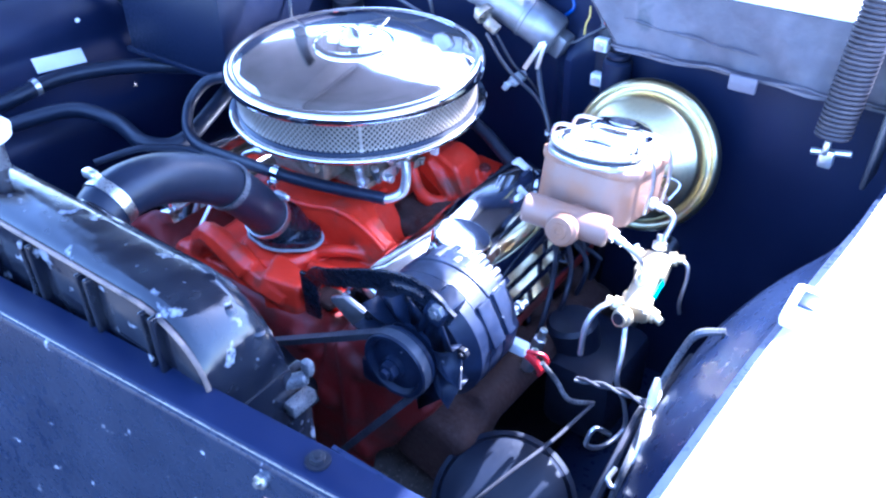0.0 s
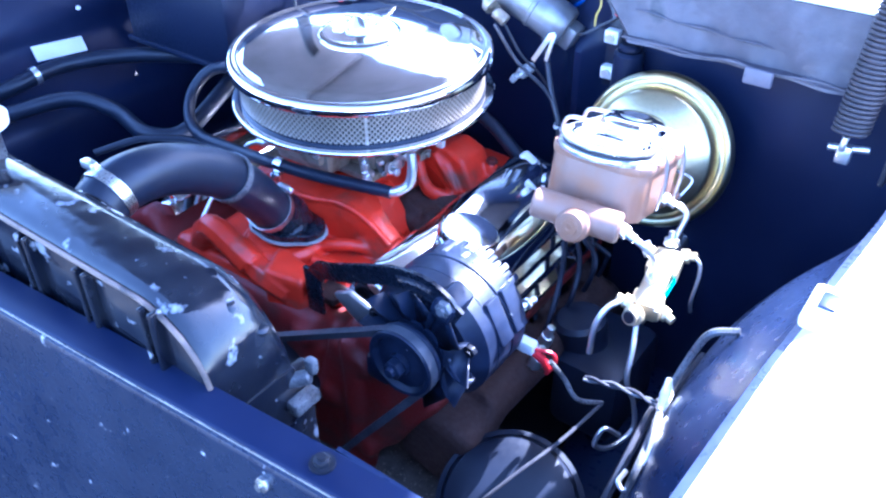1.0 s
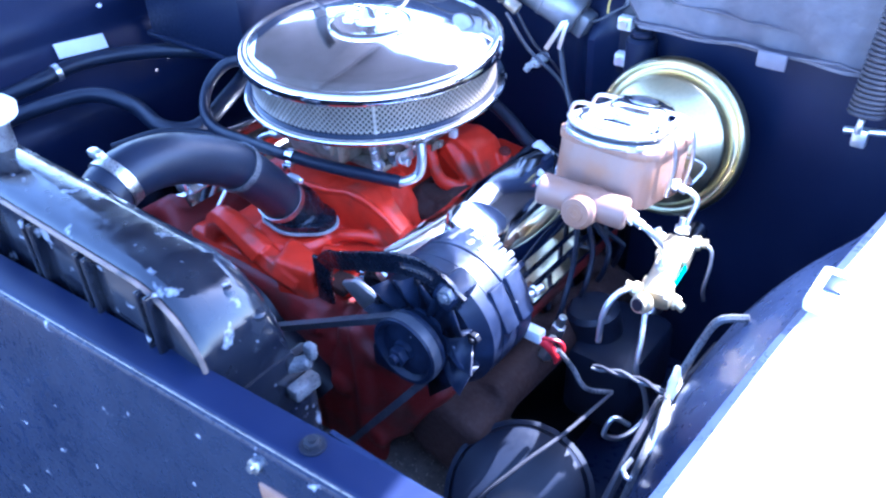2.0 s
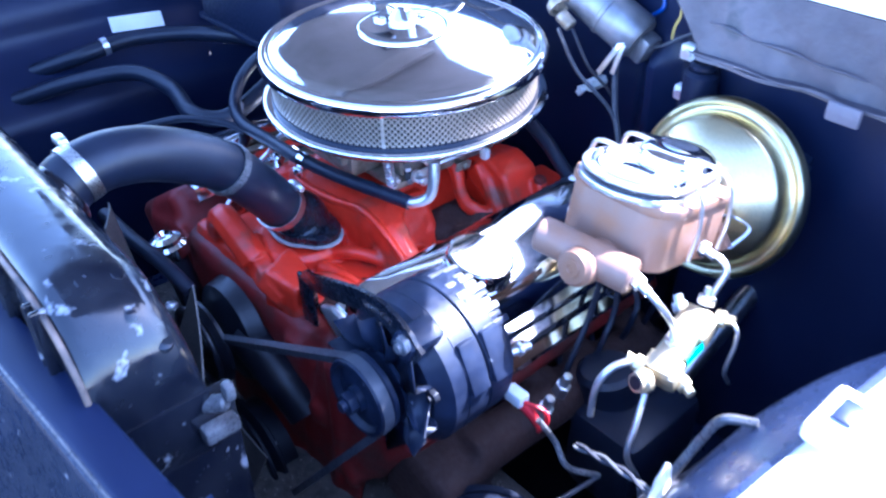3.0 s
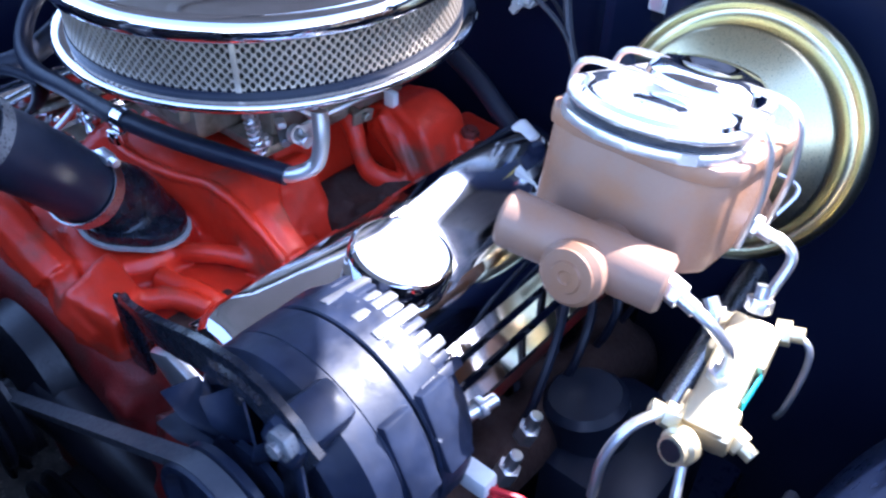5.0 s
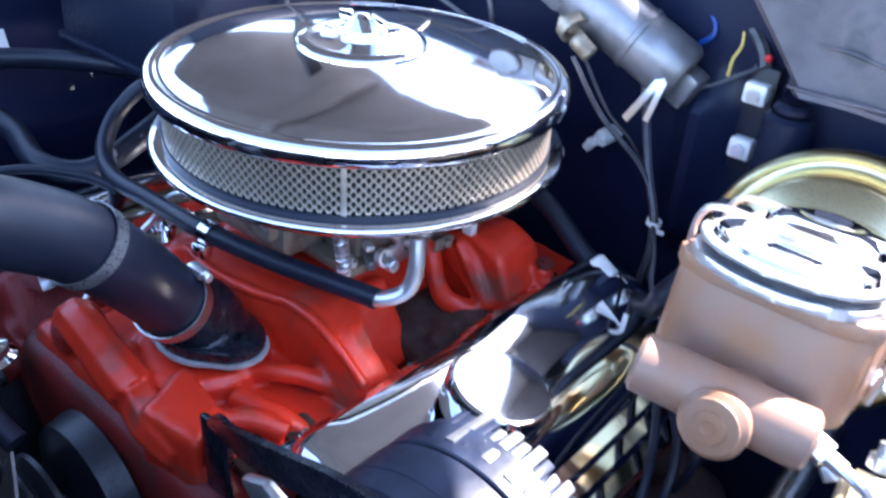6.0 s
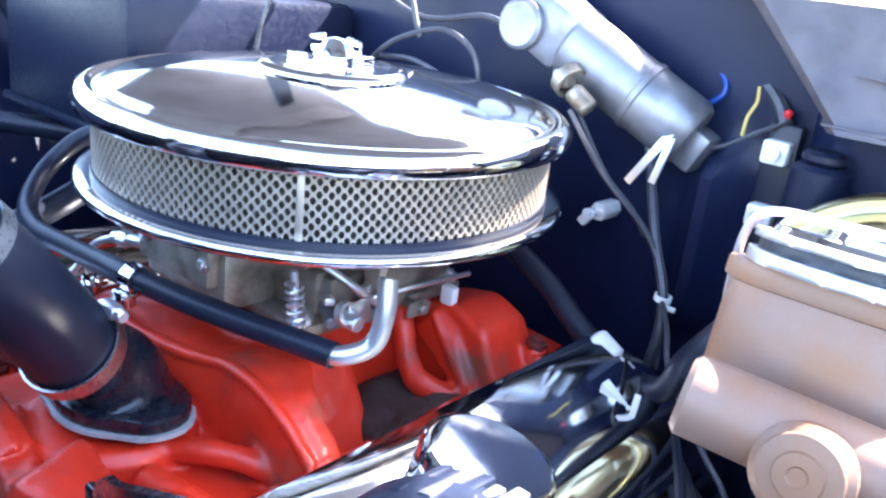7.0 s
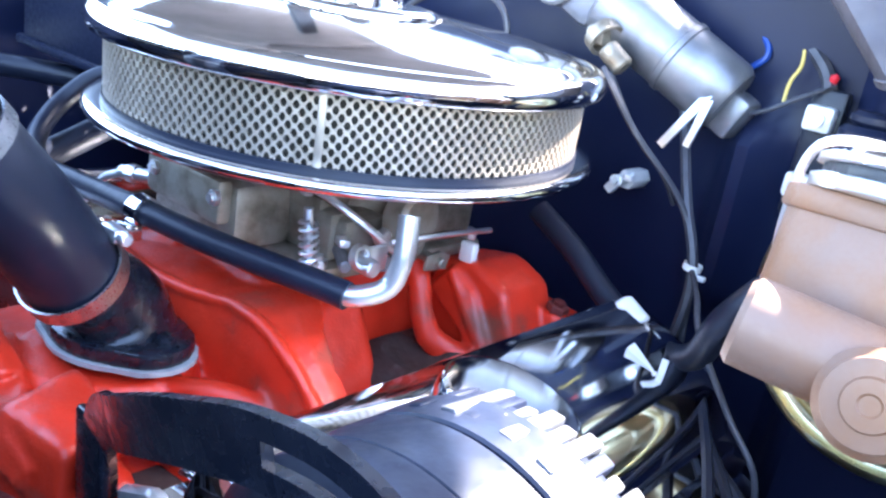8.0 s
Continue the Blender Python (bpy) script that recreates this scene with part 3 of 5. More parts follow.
def intake(bm):
    # valley floor between the heads, low at both flanges
    prism(bm, [(-0.175, 0.74), (-0.165, 0.800), (-0.12, 0.820), (-0.07, 0.835), (0.05, 0.835), (0.09, 0.806), (0.165, 0.790), (0.175, 0.74)],
          Matrix.Translation((0, -0.01, 0)) @ Matrix.Rotation(radians(90), 4, "X"), 0.40)
    # plenum with the carburettor pad, reaching forward to the neck
    box(bm, (-0.020, 0.0, 0.865), (0.165, 0.24, 0.072), 0.010, taper=0.84)
    plateau(bm)
    # floor of the dish before the ridge
    prism(bm, [(-0.10, -0.12), (-0.10, -0.245), (0.10, -0.248), (0.142, -0.20), (0.145, -0.06), (0.06, -0.06)], Matrix.Translation((0, 0, 0.812)) @ Matrix.Rotation(radians(5), 4, "Y"), 0.056, 0.010)
    # neck boss
    lathe(bm, [(0, 0.78), (0.064, 0.78), (0.056, 0.848), (0.050, 0.855), (0, 0.855)], Matrix.Translation((0.004, -0.185, 0)), 28)
    # crisp lip along the front of the plateau, and lower ribs inside the dish
    tube(bm, [(x, yf + 0.001, z - 0.001) for x, yf, yb, z in PLATEAU[1:-1]], 0.0042, seg=10, steps=5)
    tube(bm, [(0.055, -0.168, 0.846), (0.085, -0.150, 0.850), (0.108, -0.128, 0.838), (0.122, -0.108, 0.812)], 0.009, seg=12)
    tube(bm, [(0.066, -0.196, 0.842), (0.100, -0.185, 0.838), (0.135, -0.165, 0.815)], 0.010, seg=12)
    # slanted wall from the pad down to the gap
    box(bm, (0.070, -0.060, 0.842), (0.040, 0.060, 0.085), 0.008, Matrix.Rotation(radians(-30), 4, "Y"))
    # faceted lumps along the front edge
    tube(bm, [(-0.105, -0.235, 0.815), (-0.070, -0.248, 0.862), (-0.045, -0.258, 0.884), (-0.020, -0.256, 0.872), (0.010, -0.252, 0.848)], 0.020, seg=8, radii=[0.020, 0.022, 0.017, 0.018, 0.020])
    tube(bm, [(-0.03, -0.235, 0.850), (0.020, -0.250, 0.842), (0.060, -0.262, 0.846), (0.088, -0.262, 0.838)], 0.016, seg=6, radii=[0.016, 0.018, 0.016, 0.012])
    prism(bm, [(0.025, -0.215), (0.055, -0.272), (0.112, -0.262), (0.090, -0.225)], Matrix.Translation((0, 0, 0.822)) @ Matrix.Rotation(radians(-4), 4, "X"), 0.052, 0.006)
    tube(bm, [(0.088, -0.225, 0.850), (0.10, -0.205, 0.846), (0.120, -0.190, 0.835)], 0.010, seg=8)
    box(bm, (-0.01, -0.240, 0.79), (0.25, 0.045, 0.10), 0.012)
    # rib and rear runner beyond the gap
    tube(bm, [(0.068, 0.018, 0.905), (0.080, 0.014, 0.890), (0.088, 0.012, 0.872), (0.098, 0.016, 0.854), (0.114, 0.030, 0.842), (0.122, 0.045, 0.835)], 0.009, seg=10, radii=[0.012, 0.009, 0.009, 0.010, 0.012, 0.012])
    back = Matrix.Rotation(radians(90), 4, "X")
    prism(bm, [(0.058, 0.80), (0.066, 0.862), (0.062, 0.902), (0.100, 0.911), (0.132, 0.899), (0.150, 0.862), (0.140, 0.842), (0.120, 0.80)], Matrix.Translation((0, 0.076, 0)) @ back, 0.060, 0.005)
    prism(bm, [(0.066, 0.88), (0.085, 0.906), (0.110, 0.890), (0.136, 0.848), (0.118, 0.845), (0.092, 0.868)], Matrix.Translation((0, 0.043, 0)) @ back, 0.010, 0.004)
    prism(bm, [(0.08, 0.80), (0.100, 0.868), (0.160, 0.866), (0.186, 0.852), (0.180, 0.80)], Matrix.Translation((0, 0.115, 0)) @ back, 0.080, 0.006)
    tube(bm, [(0.086, 0.040, 0.902), (0.104, 0.039, 0.880), (0.118, 0.040, 0.862), (0.128, 0.041, 0.849)], 0.0045, seg=8)
    lathe(bm, [(0, 0.82), (0.011, 0.82), (0.010, 0.882), (0, 0.884)], Matrix.Translation((0.150, 0.095, 0)), 14)
    # passenger side runners
    for y in (-0.12, -0.03, 0.05, 0.12):
        tube(bm, [(-0.05, y * 0.8, 0.88), (-0.10, y, 0.87), (-0.145, y * 1.1, 0.825)], 0.020, seg=12)
    for y in (-0.19, -0.11, 0.10):
        for s in (-1, 1):
            lathe(bm, [(0, 0.76), (0.013, 0.76), (0.012, 0.818), (0, 0.819)], Matrix.Translation((s * 0.150, y, 0)), 14)


manifold = remeshed(part("intake_manifold", mesh_of(intake), RED, engine, "red cast intake manifold"), 0.0023, 2)
clouds = bpy.data.textures.new("casting unevenness", "CLOUDS")
clouds.noise_scale, clouds.noise_depth = 0.035, 2
uneven = manifold.modifiers.new("uneven", "DISPLACE")
uneven.texture, uneven.texture_coords, uneven.strength, uneven.mid_level = clouds, "LOCAL", 0.0035, 0.5
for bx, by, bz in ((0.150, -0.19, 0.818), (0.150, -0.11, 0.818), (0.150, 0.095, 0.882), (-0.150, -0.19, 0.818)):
    part("bolt", mesh_of(lambda b: hexnut(b, (bx, by, bz), (0.2 if bx > 0 else -0.2, 0, 1), 0.009, 0.006)), DARK_RED, engine)


def port(bm):
    m = Matrix.Translation((0.100, 0.004, 0.832)) @ Matrix.Rotation(radians(14), 4, "Y")
    box(bm, (0, 0, -0.006), (0.085, 0.095, 0.026), 0.009, m)
    lathe(bm, [(0, -0.02), (0.031, -0.02), (0.030, 0.008), (0.024, 0.015), (0.012, 0.012), (0, 0.010)], m @ Matrix.Translation((-0.006, -0.006, 0)), 20)
    box(bm, (0.030, 0.026, 0.006), (0.050, 0.036, 0.020), 0.006, m)
    box(bm, (0.034, -0.020, 0.004), (0.040, 0.028, 0.018), 0.006, m)


remeshed(part("port_cover", mesh_of(port), RUST, engine, "brown grimy cast port cover"), 0.004, 2)
part("grime", mesh_of(lambda b: box(b, (0.126, -0.176, 0.826), (0.040, 0.030, 0.014), 0.005, Matrix.Rotation(radians(10), 4, "Y")),
                      lambda b: box(b, (0.118, -0.218, 0.828), (0.036, 0.034, 0.012), 0.004)), RUST, engine, "brown caked grime")


def block(bm):
    box(bm, (0, -0.02, 0.66), (0.40, 0.46, 0.30), 0.02)
    box(bm, (-0.005, -0.250, 0.70), (0.29, 0.05, 0.26), 0.02)
    box(bm, (0.02, -0.262, 0.66), (0.20, 0.05, 0.20), 0.04)
    for s in (-1, 1):
        box(bm, (s * 0.215, -0.05, 0.755), (0.15, 0.43, 0.15), 0.012, Matrix.Rotation(radians(s * 33), 4, "Y"))
        box(bm, (s * 0.185, -0.268, 0.70), (0.11, 0.012, 0.22), 0.008, Matrix.Rotation(radians(s * 14), 4, "Y"))
    for x, z in ((0.155, 0.72), (0.215, 0.66), (0.12, 0.80), (0.21, 0.80)):
        lathe(bm, [(0, 0), (0.016, 0), (0.014, 0.02), (0, 0.021)], turned((0, -1, 0), (x, -0.262, z)), 14)
    tube(bm, [(0.19, -0.27, 0.83), (0.20, -0.275, 0.76), (0.19, -0.27, 0.66), (0.17, -0.27, 0.58)], 0.012, seg=10)


remeshed(part("block", mesh_of(block), DARK_RED, engine, "dark red block and heads with brown patches"), 0.006, 4)

# water pump with pulley, belt and fan
pump = thing("water_pump", (0, -0.30, 0.65), "dark grey water pump with grooved pulley", "water pump")
part("housing", mesh_of(lambda b: lathe(b, [(0, 0), (0.07, 0), (0.065, 0.02), (0.04, 0.028), (0.012, 0.03), (0.012, 0.06), (0, 0.06)], turned((0, -1, 0), (0.0, -0.28, 0.755)), 28),
                        lambda b: tube(b, [(0.03, -0.29, 0.77), (0.09, -0.285, 0.74), (0.13, -0.275, 0.70)], 0.026, seg=14)), SATIN, pump)


part("bolt", mesh_of(lambda b: hexnut(b, (-0.075, -0.330, 0.768), (0.1, -1, 0.2), 0.009, 0.011)), ZINC, pump, "bright bolt head")
part("bolt", mesh_of(lambda b: hexnut(b, (0.088, -0.303, 0.628), (0.2, -1, 0.2), 0.010, 0.011)), ZINC, pump, "bright bolt head")


def pulley(bm, at, r, w):
    lathe(bm, [(0, 0.006), (r * 0.30, 0.006), (r * 0.32, 0.0), (r * 0.78, -0.002), (r * 0.86, 0.004), (r * 0.97, 0.004), (r, 0.002), (r, -0.001), (r * 0.84, -w / 2 + 0.001), (r, -w + 0.001), (r, -w - 0.003), (r * 0.9, -w - 0.004), (0, -w - 0.004)],
          turned((0, -1, 0), at), 40)


part("pulley", mesh_of(lambda b: pulley(b, (0.0, -0.340, 0.755), 0.055, 0.014)), SATIN, pump)
part("bolt", mesh_of(lambda b: hexnut(b, (0.0, -0.346, 0.755), (0, -1, 0), 0.009, 0.01)), STEEL, pump)

# the belt's two lower pulleys: centre and radius in the belt's plane
CRANK_AT, IDLER_AT = (0.050, 0.590, 0.075), (-0.130, 0.585, 0.085)


def drive_pulley(name, at, label):
    x, z, r = at
    p = thing(name, (x, -0.31, z - r), label, "pulley", "belt pulleys")
    part("rim", mesh_of(lambda b: pulley(b, (x, -0.327, z), r + 0.002, 0.013)), SATIN, p)
    part("bolt", mesh_of(lambda b: hexnut(b, (x, -0.332, z), (0, -1, 0), 0.012, 0.010)), STEEL, p)
    part("damper", mesh_of(lambda b: lathe(b, [(0, 0), (r - 0.014, 0), (r - 0.010, 0.004), (r - 0.010, 0.022), (0, 0.024)], turned((0, 1, 0), (x, -0.310, z)), 40)), SATIN, p)


drive_pulley("crank_pulley", CRANK_AT, "dark grooved crankshaft pulley driving the belt")
drive_pulley("idler_pulley", IDLER_AT, "dark grooved idler pulley low behind the fan")

fan = thing("cooling_fan", (0, -0.392, 0.77), "flat-bladed dark cooling fan behind the radiator", "fan")
part("hub", mesh_of(lambda b: lathe(b, [(0, 0.018), (0.034, 0.018), (0.045, 0.008), (0.045, -0.016), (0, -0.016)], turned((0, -1, 0), (0, -0.385, 0.755)), 28)), SATIN, fan)


def blade(bm, deg):
    m = Matrix.Translation((0, -0.388, 0.755)) @ Matrix.Rotation(radians(deg), 4, "Y")
    sheet(bm, lambda u, v: m @ Vector((v * (0.036 + 0.056 * u), -0.036 * v + 0.008 * (1 - v * v) - 0.004, 0.045 + 0.150 * u)), span(0, 1, 6), span(-0.5, 0.5, 6), 0.0018, m.to_3x3() @ Vector((0, 1, 0)))


FAN_TURN = -16
for k in range(6):
    part("blade", mesh_of(lambda b: blade(b, FAN_TURN + 60 * k)), FANMAT, fan)


# axis of the alternator
AX, AZ = 0.316, 0.902


def belt(bm):
    # the outline round the three pulleys
    ring = sorted((x + r * math.cos(a), z + r * math.sin(a)) for x, z, r in (CRANK_AT, IDLER_AT, (AX, AZ, 0.0372)) for a in (2 * math.pi * k / 64 for k in range(64)))

    def half(points):
        out = []
        for p in points:
            while len(out) > 1 and (out[-1][0] - out[-2][0]) * (p[1] - out[-2][1]) <= (out[-1][1] - out[-2][1]) * (p[0] - out[-2][0]):
                out.pop()
            out.append(p)
        return out[:-1]

    pts = half(ring) + half(ring[::-1])
    n = len(pts)
    rings = []
    for k, (x, z) in enumerate(pts):
        px, pz = pts[k - 1]
        nx, nz = pts[(k + 1) % n]
        t = Vector((nx - px, nz - pz)).normalized()
        o = Vector((t.y, -t.x))
        rings.append([bm.verts.new((x + o.x * h, -0.321 + w, z + o.y * h)) for h, w in ((0.003, -0.0055), (0.003, 0.0055), (-0.005, 0.004), (-0.005, -0.004))])
    for k in range(n):
        p, q = rings[k], rings[(k + 1) % n]
        for j in range(4):
            bm.faces.new((p[j], p[(j + 1) % 4], q[(j + 1) % 4], q[j]))


solo("fan_belt", mesh_of(belt), BELT, "dusty grey-black rubber fan belt between pump and alternator pulleys", "belt")

# thermostat housing
neck = thing("thermostat_housing", (0.004, -0.185, 0.856), "gloss black thermostat housing on grey gasket", "thermostat housing")
NECK = [(0.053 * math.cos(a) * (1.0 if abs(math.cos(a)) > 0.75 else 0.82), 0.036 * math.sin(a)) for a in (2 * math.pi * k / 28 for k in range(28))]
neck_m = Matrix.Translation((0.010, -0.181, 0.863)) @ Matrix.Rotation(radians(14), 4, "Z")
part("gasket", mesh_of(lambda b: prism(b, [(x * 1.05, y * 1.06) for x, y in NECK], neck_m, 0.003)), GASKET, neck, "pale squeezed-out gasket")
part("flange", mesh_of(lambda b: prism(b, NECK, neck_m @ Matrix.Translation((0, 0, 0.0065)), 0.010, 0.002)), GLOSS, neck)
part("elbow", mesh_of(lambda b: tube(b, [(0.010, -0.180, 0.867), (0.010, -0.184, 0.885), (0.013, -0.198, 0.902), (0.019, -0.218, 0.919)], 0.03, seg=24, radii=[0.036, 0.031, 0.027, 0.0268])), GLOSS, neck)
for sx in (-0.043, 0.043):
    part("bolt", mesh_of(lambda b: hexnut(b, neck_m @ Vector((sx * 0.9, 0, 0.011)), (0, 0, 1), 0.007, 0.004)), GLOSS, neck)


# valve covers
def cover(bm, s):
    prof = [(0.150, 0.852), (0.160, 0.866), (0.166, 0.868), (0.170, 0.880), (0.178, 0.897), (0.190, 0.906), (0.204, 0.905), (0.262, 0.881), (0.276, 0.872),
            (0.285, 0.858), (0.290, 0.842), (0.299, 0.838), (0.300, 0.828), (0.309, 0.824), (0.310, 0.812), (0.320, 0.806), (0.320, 0.800), (0.300, 0.792)]
    ys = [(-0.240, 0.80), (-0.238, 0.90), (-0.232, 0.965), (-0.222, 1.0)] + [(y, 1.0) for y in span(-0.20, 0.10, 8)] + [(0.114, 1.0), (0.124, 0.965), (0.130, 0.9), (0.132, 0.80)]
    c = Vector((0.235, 0.835))
    rings = []
    for y, k in ys:
        ring = []
        for x, z in prof:
            q = c + (Vector((x, z)) - c) * (k if (x - 0.15) + (z - 0.79) > 0.065 and 0.162 < x < 0.315 else 1.0)
            ring.append(bm.verts.new((s * q.x, y, q.y)))
        rings.append(ring)
    for a, b in zip(rings, rings[1:]):
        for j in range(len(a) - 1):
            bm.faces.new((a[j], a[j + 1], b[j + 1], b[j]))
    bm.faces.new(rings[0])
    bm.faces.new(rings[-1][::-1])


def valve_cover(s, label):
    v = thing("valve_cover", (s * 0.235, -0.05, 0.79), label, "valve cover", "valve covers")
    part("shell", mesh_of(lambda b: cover(b, s)), CHROME, v, sharp=0.5)
    for y in (-0.205, -0.10, 0.0, 0.10):
        part("bolt", mesh_of(lambda b: hexnut(b, (s * 0.163, y, 0.868), (-s * 0.2, 0, 1), 0.007, 0.006)), CHROME, v)
        part("spreader", mesh_of(lambda b: box(b, (s * 0.160, y, 0.8695), (0.014, 0.045, 0.003), 0.0012, Matrix.Rotation(radians(-s * 18), 4, "Y"))), CHROME, v)
    return v


valve_cover(1, "mirror-bright chrome valve cover reflecting the bay")
valve_cover(-1, "chrome valve cover half hidden by the air cleaner")
breather = thing("breather_cap", (0.238, -0.107, 0.885), "round chrome breather cap on the valve cover", "breather cap")
cap_m = turned((0.20, 0.10, 0.975), (0.2470, -0.1160, 0.8880))
part("neck", mesh_of(lambda b: lathe(b, [(0.018, -0.01), (0.018, 0.014), (0.028, 0.014)], cap_m, 32)), CHROME, breather)
part("cap", mesh_of(lambda b: lathe(b, [(0.0, 0.008), (0.036, 0.008), (0.0378, 0.011), (0.0378, 0.030), (0.0365, 0.0335), (0.0350, 0.0345), (0.0345, 0.0347), (0.033, 0.0347), (0.015, 0.0347), (0, 0.0347)], cap_m, 48)), CHROME, breather)

# carburettor
carb = thing("carburetor", (0, 0, 0.905), "grey-tan four-barrel carburetor under the air cleaner", "carburetor")
part("base_plate", mesh_of(lambda b: box(b, (0, 0, 0.911), (0.150, 0.170, 0.010), 0.003)), CARB, carb)
part("main_body", mesh_of(lambda b: box(b, (0, 0.005, 0.933), (0.135, 0.15, 0.035), 0.006),
                          lambda b: box(b, (0.062, -0.045, 0.933), (0.03, 0.04, 0.030), 0.006),
                          lambda b: rod(b, (0.05, -0.01, 0.93), (0.088, -0.01, 0.93), 0.014, chamfer=0.002)), CARB, carb)
part("fuel_bowl", mesh_of(lambda b: box(b, (-0.02, -0.092, 0.938), (0.10, 0.05, 0.045), 0.008, taper=0.92),
                          lambda b: box(b, (-0.02, -0.120, 0.948), (0.085, 0.012, 0.030), 0.004)), CARB, carb)
part("air_horn", mesh_of(lambda b: lathe(b, [(0.075, 0.945), (0.070, 0.955), (0.064, 0.962), (0.064, 0.985), (0.058, 0.985), (0.058, 0.95)], Matrix.Translation((0, 0, 0)), 36),
                         lambda b: box(b, (-0.01, 0, 0.950), (0.13, 0.14, 0.014), 0.004)), CARB, carb)


def coil(bm, a, b, r, wire, turns):
    a, b = Vector(a), Vector(b)
    m = turned(b - a, a)
    L = (b - a).length
    n = turns * 12
    tube(bm, [m @ Vector((r * math.cos(2 * math.pi * k / 12), r * math.sin(2 * math.pi * k / 12), L * k / n)) for k in range(n + 1)], wire, seg=6, smooth=False)


part("idle_spring", mesh_of(lambda b: coil(b, (0.072, -0.088, 0.914), (0.070, -0.092, 0.950), 0.0055, 0.0013, 7), lambda b: rod(b, (0.072, -0.088, 0.91), (0.070, -0.093, 0.958), 0.003, seg=10)), ZINC, carb, "bright coil spring")
part("linkage", mesh_of(lambda b: box(b, (0.092, -0.052, 0.926), (0.004, 0.022, 0.018), 0.0015), lambda b: band(b, (0.094, -0.066, 0.930), (1, 0, 0.2), 0.0055, 0.006, 0.0025), lambda b: box(b, (0.086, -0.040, 0.938), (0.008, 0.014, 0.008), 0.002, Matrix.Rotation(radians(30), 4, "X")), lambda b: box(b, (0.080, -0.070, 0.936), (0.012, 0.008, 0.006), 0.002, Matrix.Rotation(radians(-25), 4, "Z")), lambda b: rod(b, (0.086, -0.062, 0.924), (0.104, -0.062, 0.924), 0.006, seg=12, chamfer=0.001),
                        lambda b: tube(b, [(0.098, -0.045, 0.938), (0.104, 0.0, 0.940), (0.100, 0.06, 0.935)], 0.002, seg=6)), ZINC, carb)
part("choke_tab", mesh_of(lambda b: box(b, (0.090, 0.052, 0.915), (0.013, 0.008, 0.016), 0.002)), CERAMIC, carb, "pale plastic tab")
part("throttle_lever", mesh_of(lambda b: prism(b, [(-0.012, -0.005), (0.011, -0.007), (0.014, 0.003), (0.002, 0.008), (-0.011, 0.006)], turned((1, 0, 0), (0.094, 0.010, 0.915)), 0.003, 0.001),
                              lambda b: rod(b, (0.070, 0.012, 0.915), (0.100, 0.012, 0.915), 0.004, seg=12, chamfer=0.001)), CARB, carb, "tarnished throttle lever")
part("pump_arm", mesh_of(lambda b: tube(b, [(0.030, -0.070, 0.962), (0.058, -0.066, 0.958), (0.084, -0.052, 0.944), (0.092, -0.030, 0.926)], 0.0028, seg=8)), ZINC, carb)
part("fuel_inlet", mesh_of(lambda b: rod(b, (-0.062, -0.118, 0.940), (-0.092, -0.128, 0.937), 0.005, seg=14, chamfer=0.001), lambda b: hexnut(b, (-0.078, -0.123, 0.938), (-0.95, -0.3, 0), 0.007, 0.008)), ZINC, carb, "bright fuel inlet fitting")
for k in range(5):
    part("screw", mesh_of(lambda b: rod(b, (0.045 + 0.006 * (k % 2), -0.075 + 0.030 * k, 0.958), (0.047 + 0.006 * (k % 2), -0.075 + 0.030 * k, 0.964), 0.0048, seg=10, chamfer=0.001)), ZINC, carb)
part("vacuum_port", mesh_of(lambda b: rod(b, (0.066, -0.060, 0.926), (0.090, -0.074, 0.922), 0.0045, seg=10, chamfer=0.001), lambda b: rod(b, (0.066, -0.030, 0.922), (0.088, -0.036, 0.918), 0.007, seg=10, chamfer=0.001)), DULL, carb)
part("choke_housing", mesh_of(lambda b: rod(b, (0.080, -0.02, 0.950), (0.100, -0.02, 0.950), 0.020, chamfer=0.003)), CARB, carb)
for k, (cx, cy) in enumerate(((0.068, -0.078), (-0.068, -0.078), (0.068, 0.078), (-0.05, -0.118), (0.02, -0.118))):
    part("screw", mesh_of(lambda b: hexnut(b, (cx, cy, 0.915), (0, 0, 1), 0.0065, 0.006) if k < 3 else hexnut(b, (cx, cy - 0.007, 0.952), (0, -1, 0), 0.0055, 0.004)), ZINC, carb)

# air cleaner
air = thing("air_cleaner", (0, 0, 0.966), "round chrome air cleaner with perforated screen", "air cleaner")
part("lid", mesh_of(lambda b: lathe(b, [(0.1765, 1.0405), (0.1815, 1.0400), (0.1838, 1.042), (0.1845, 1.048), (0.1830, 1.053), (0.1795, 1.0565), (0.1755, 1.0575), (0.1725, 1.0560), (0.1700, 1.0545), (0.1675, 1.0555),
                                        (0.1640, 1.0580), (0.155, 1.0610), (0.135, 1.0650), (0.105, 1.0690), (0.075, 1.0712), (0.058, 1.0720), (0.0, 1.0720)], None, 128)), LID, air, "domed chrome lid with rolled rim", sharp=1.2)
part("lid_boss", mesh_of(lambda b: lathe(b, [(0.056, 1.0715), (0.0565, 1.0745), (0.054, 1.0765), (0.048, 1.0770), (0.044, 1.0765), (0.030, 1.0785), (0, 1.0795)], None, 64)), CHROME, air, "raised chrome centre boss")
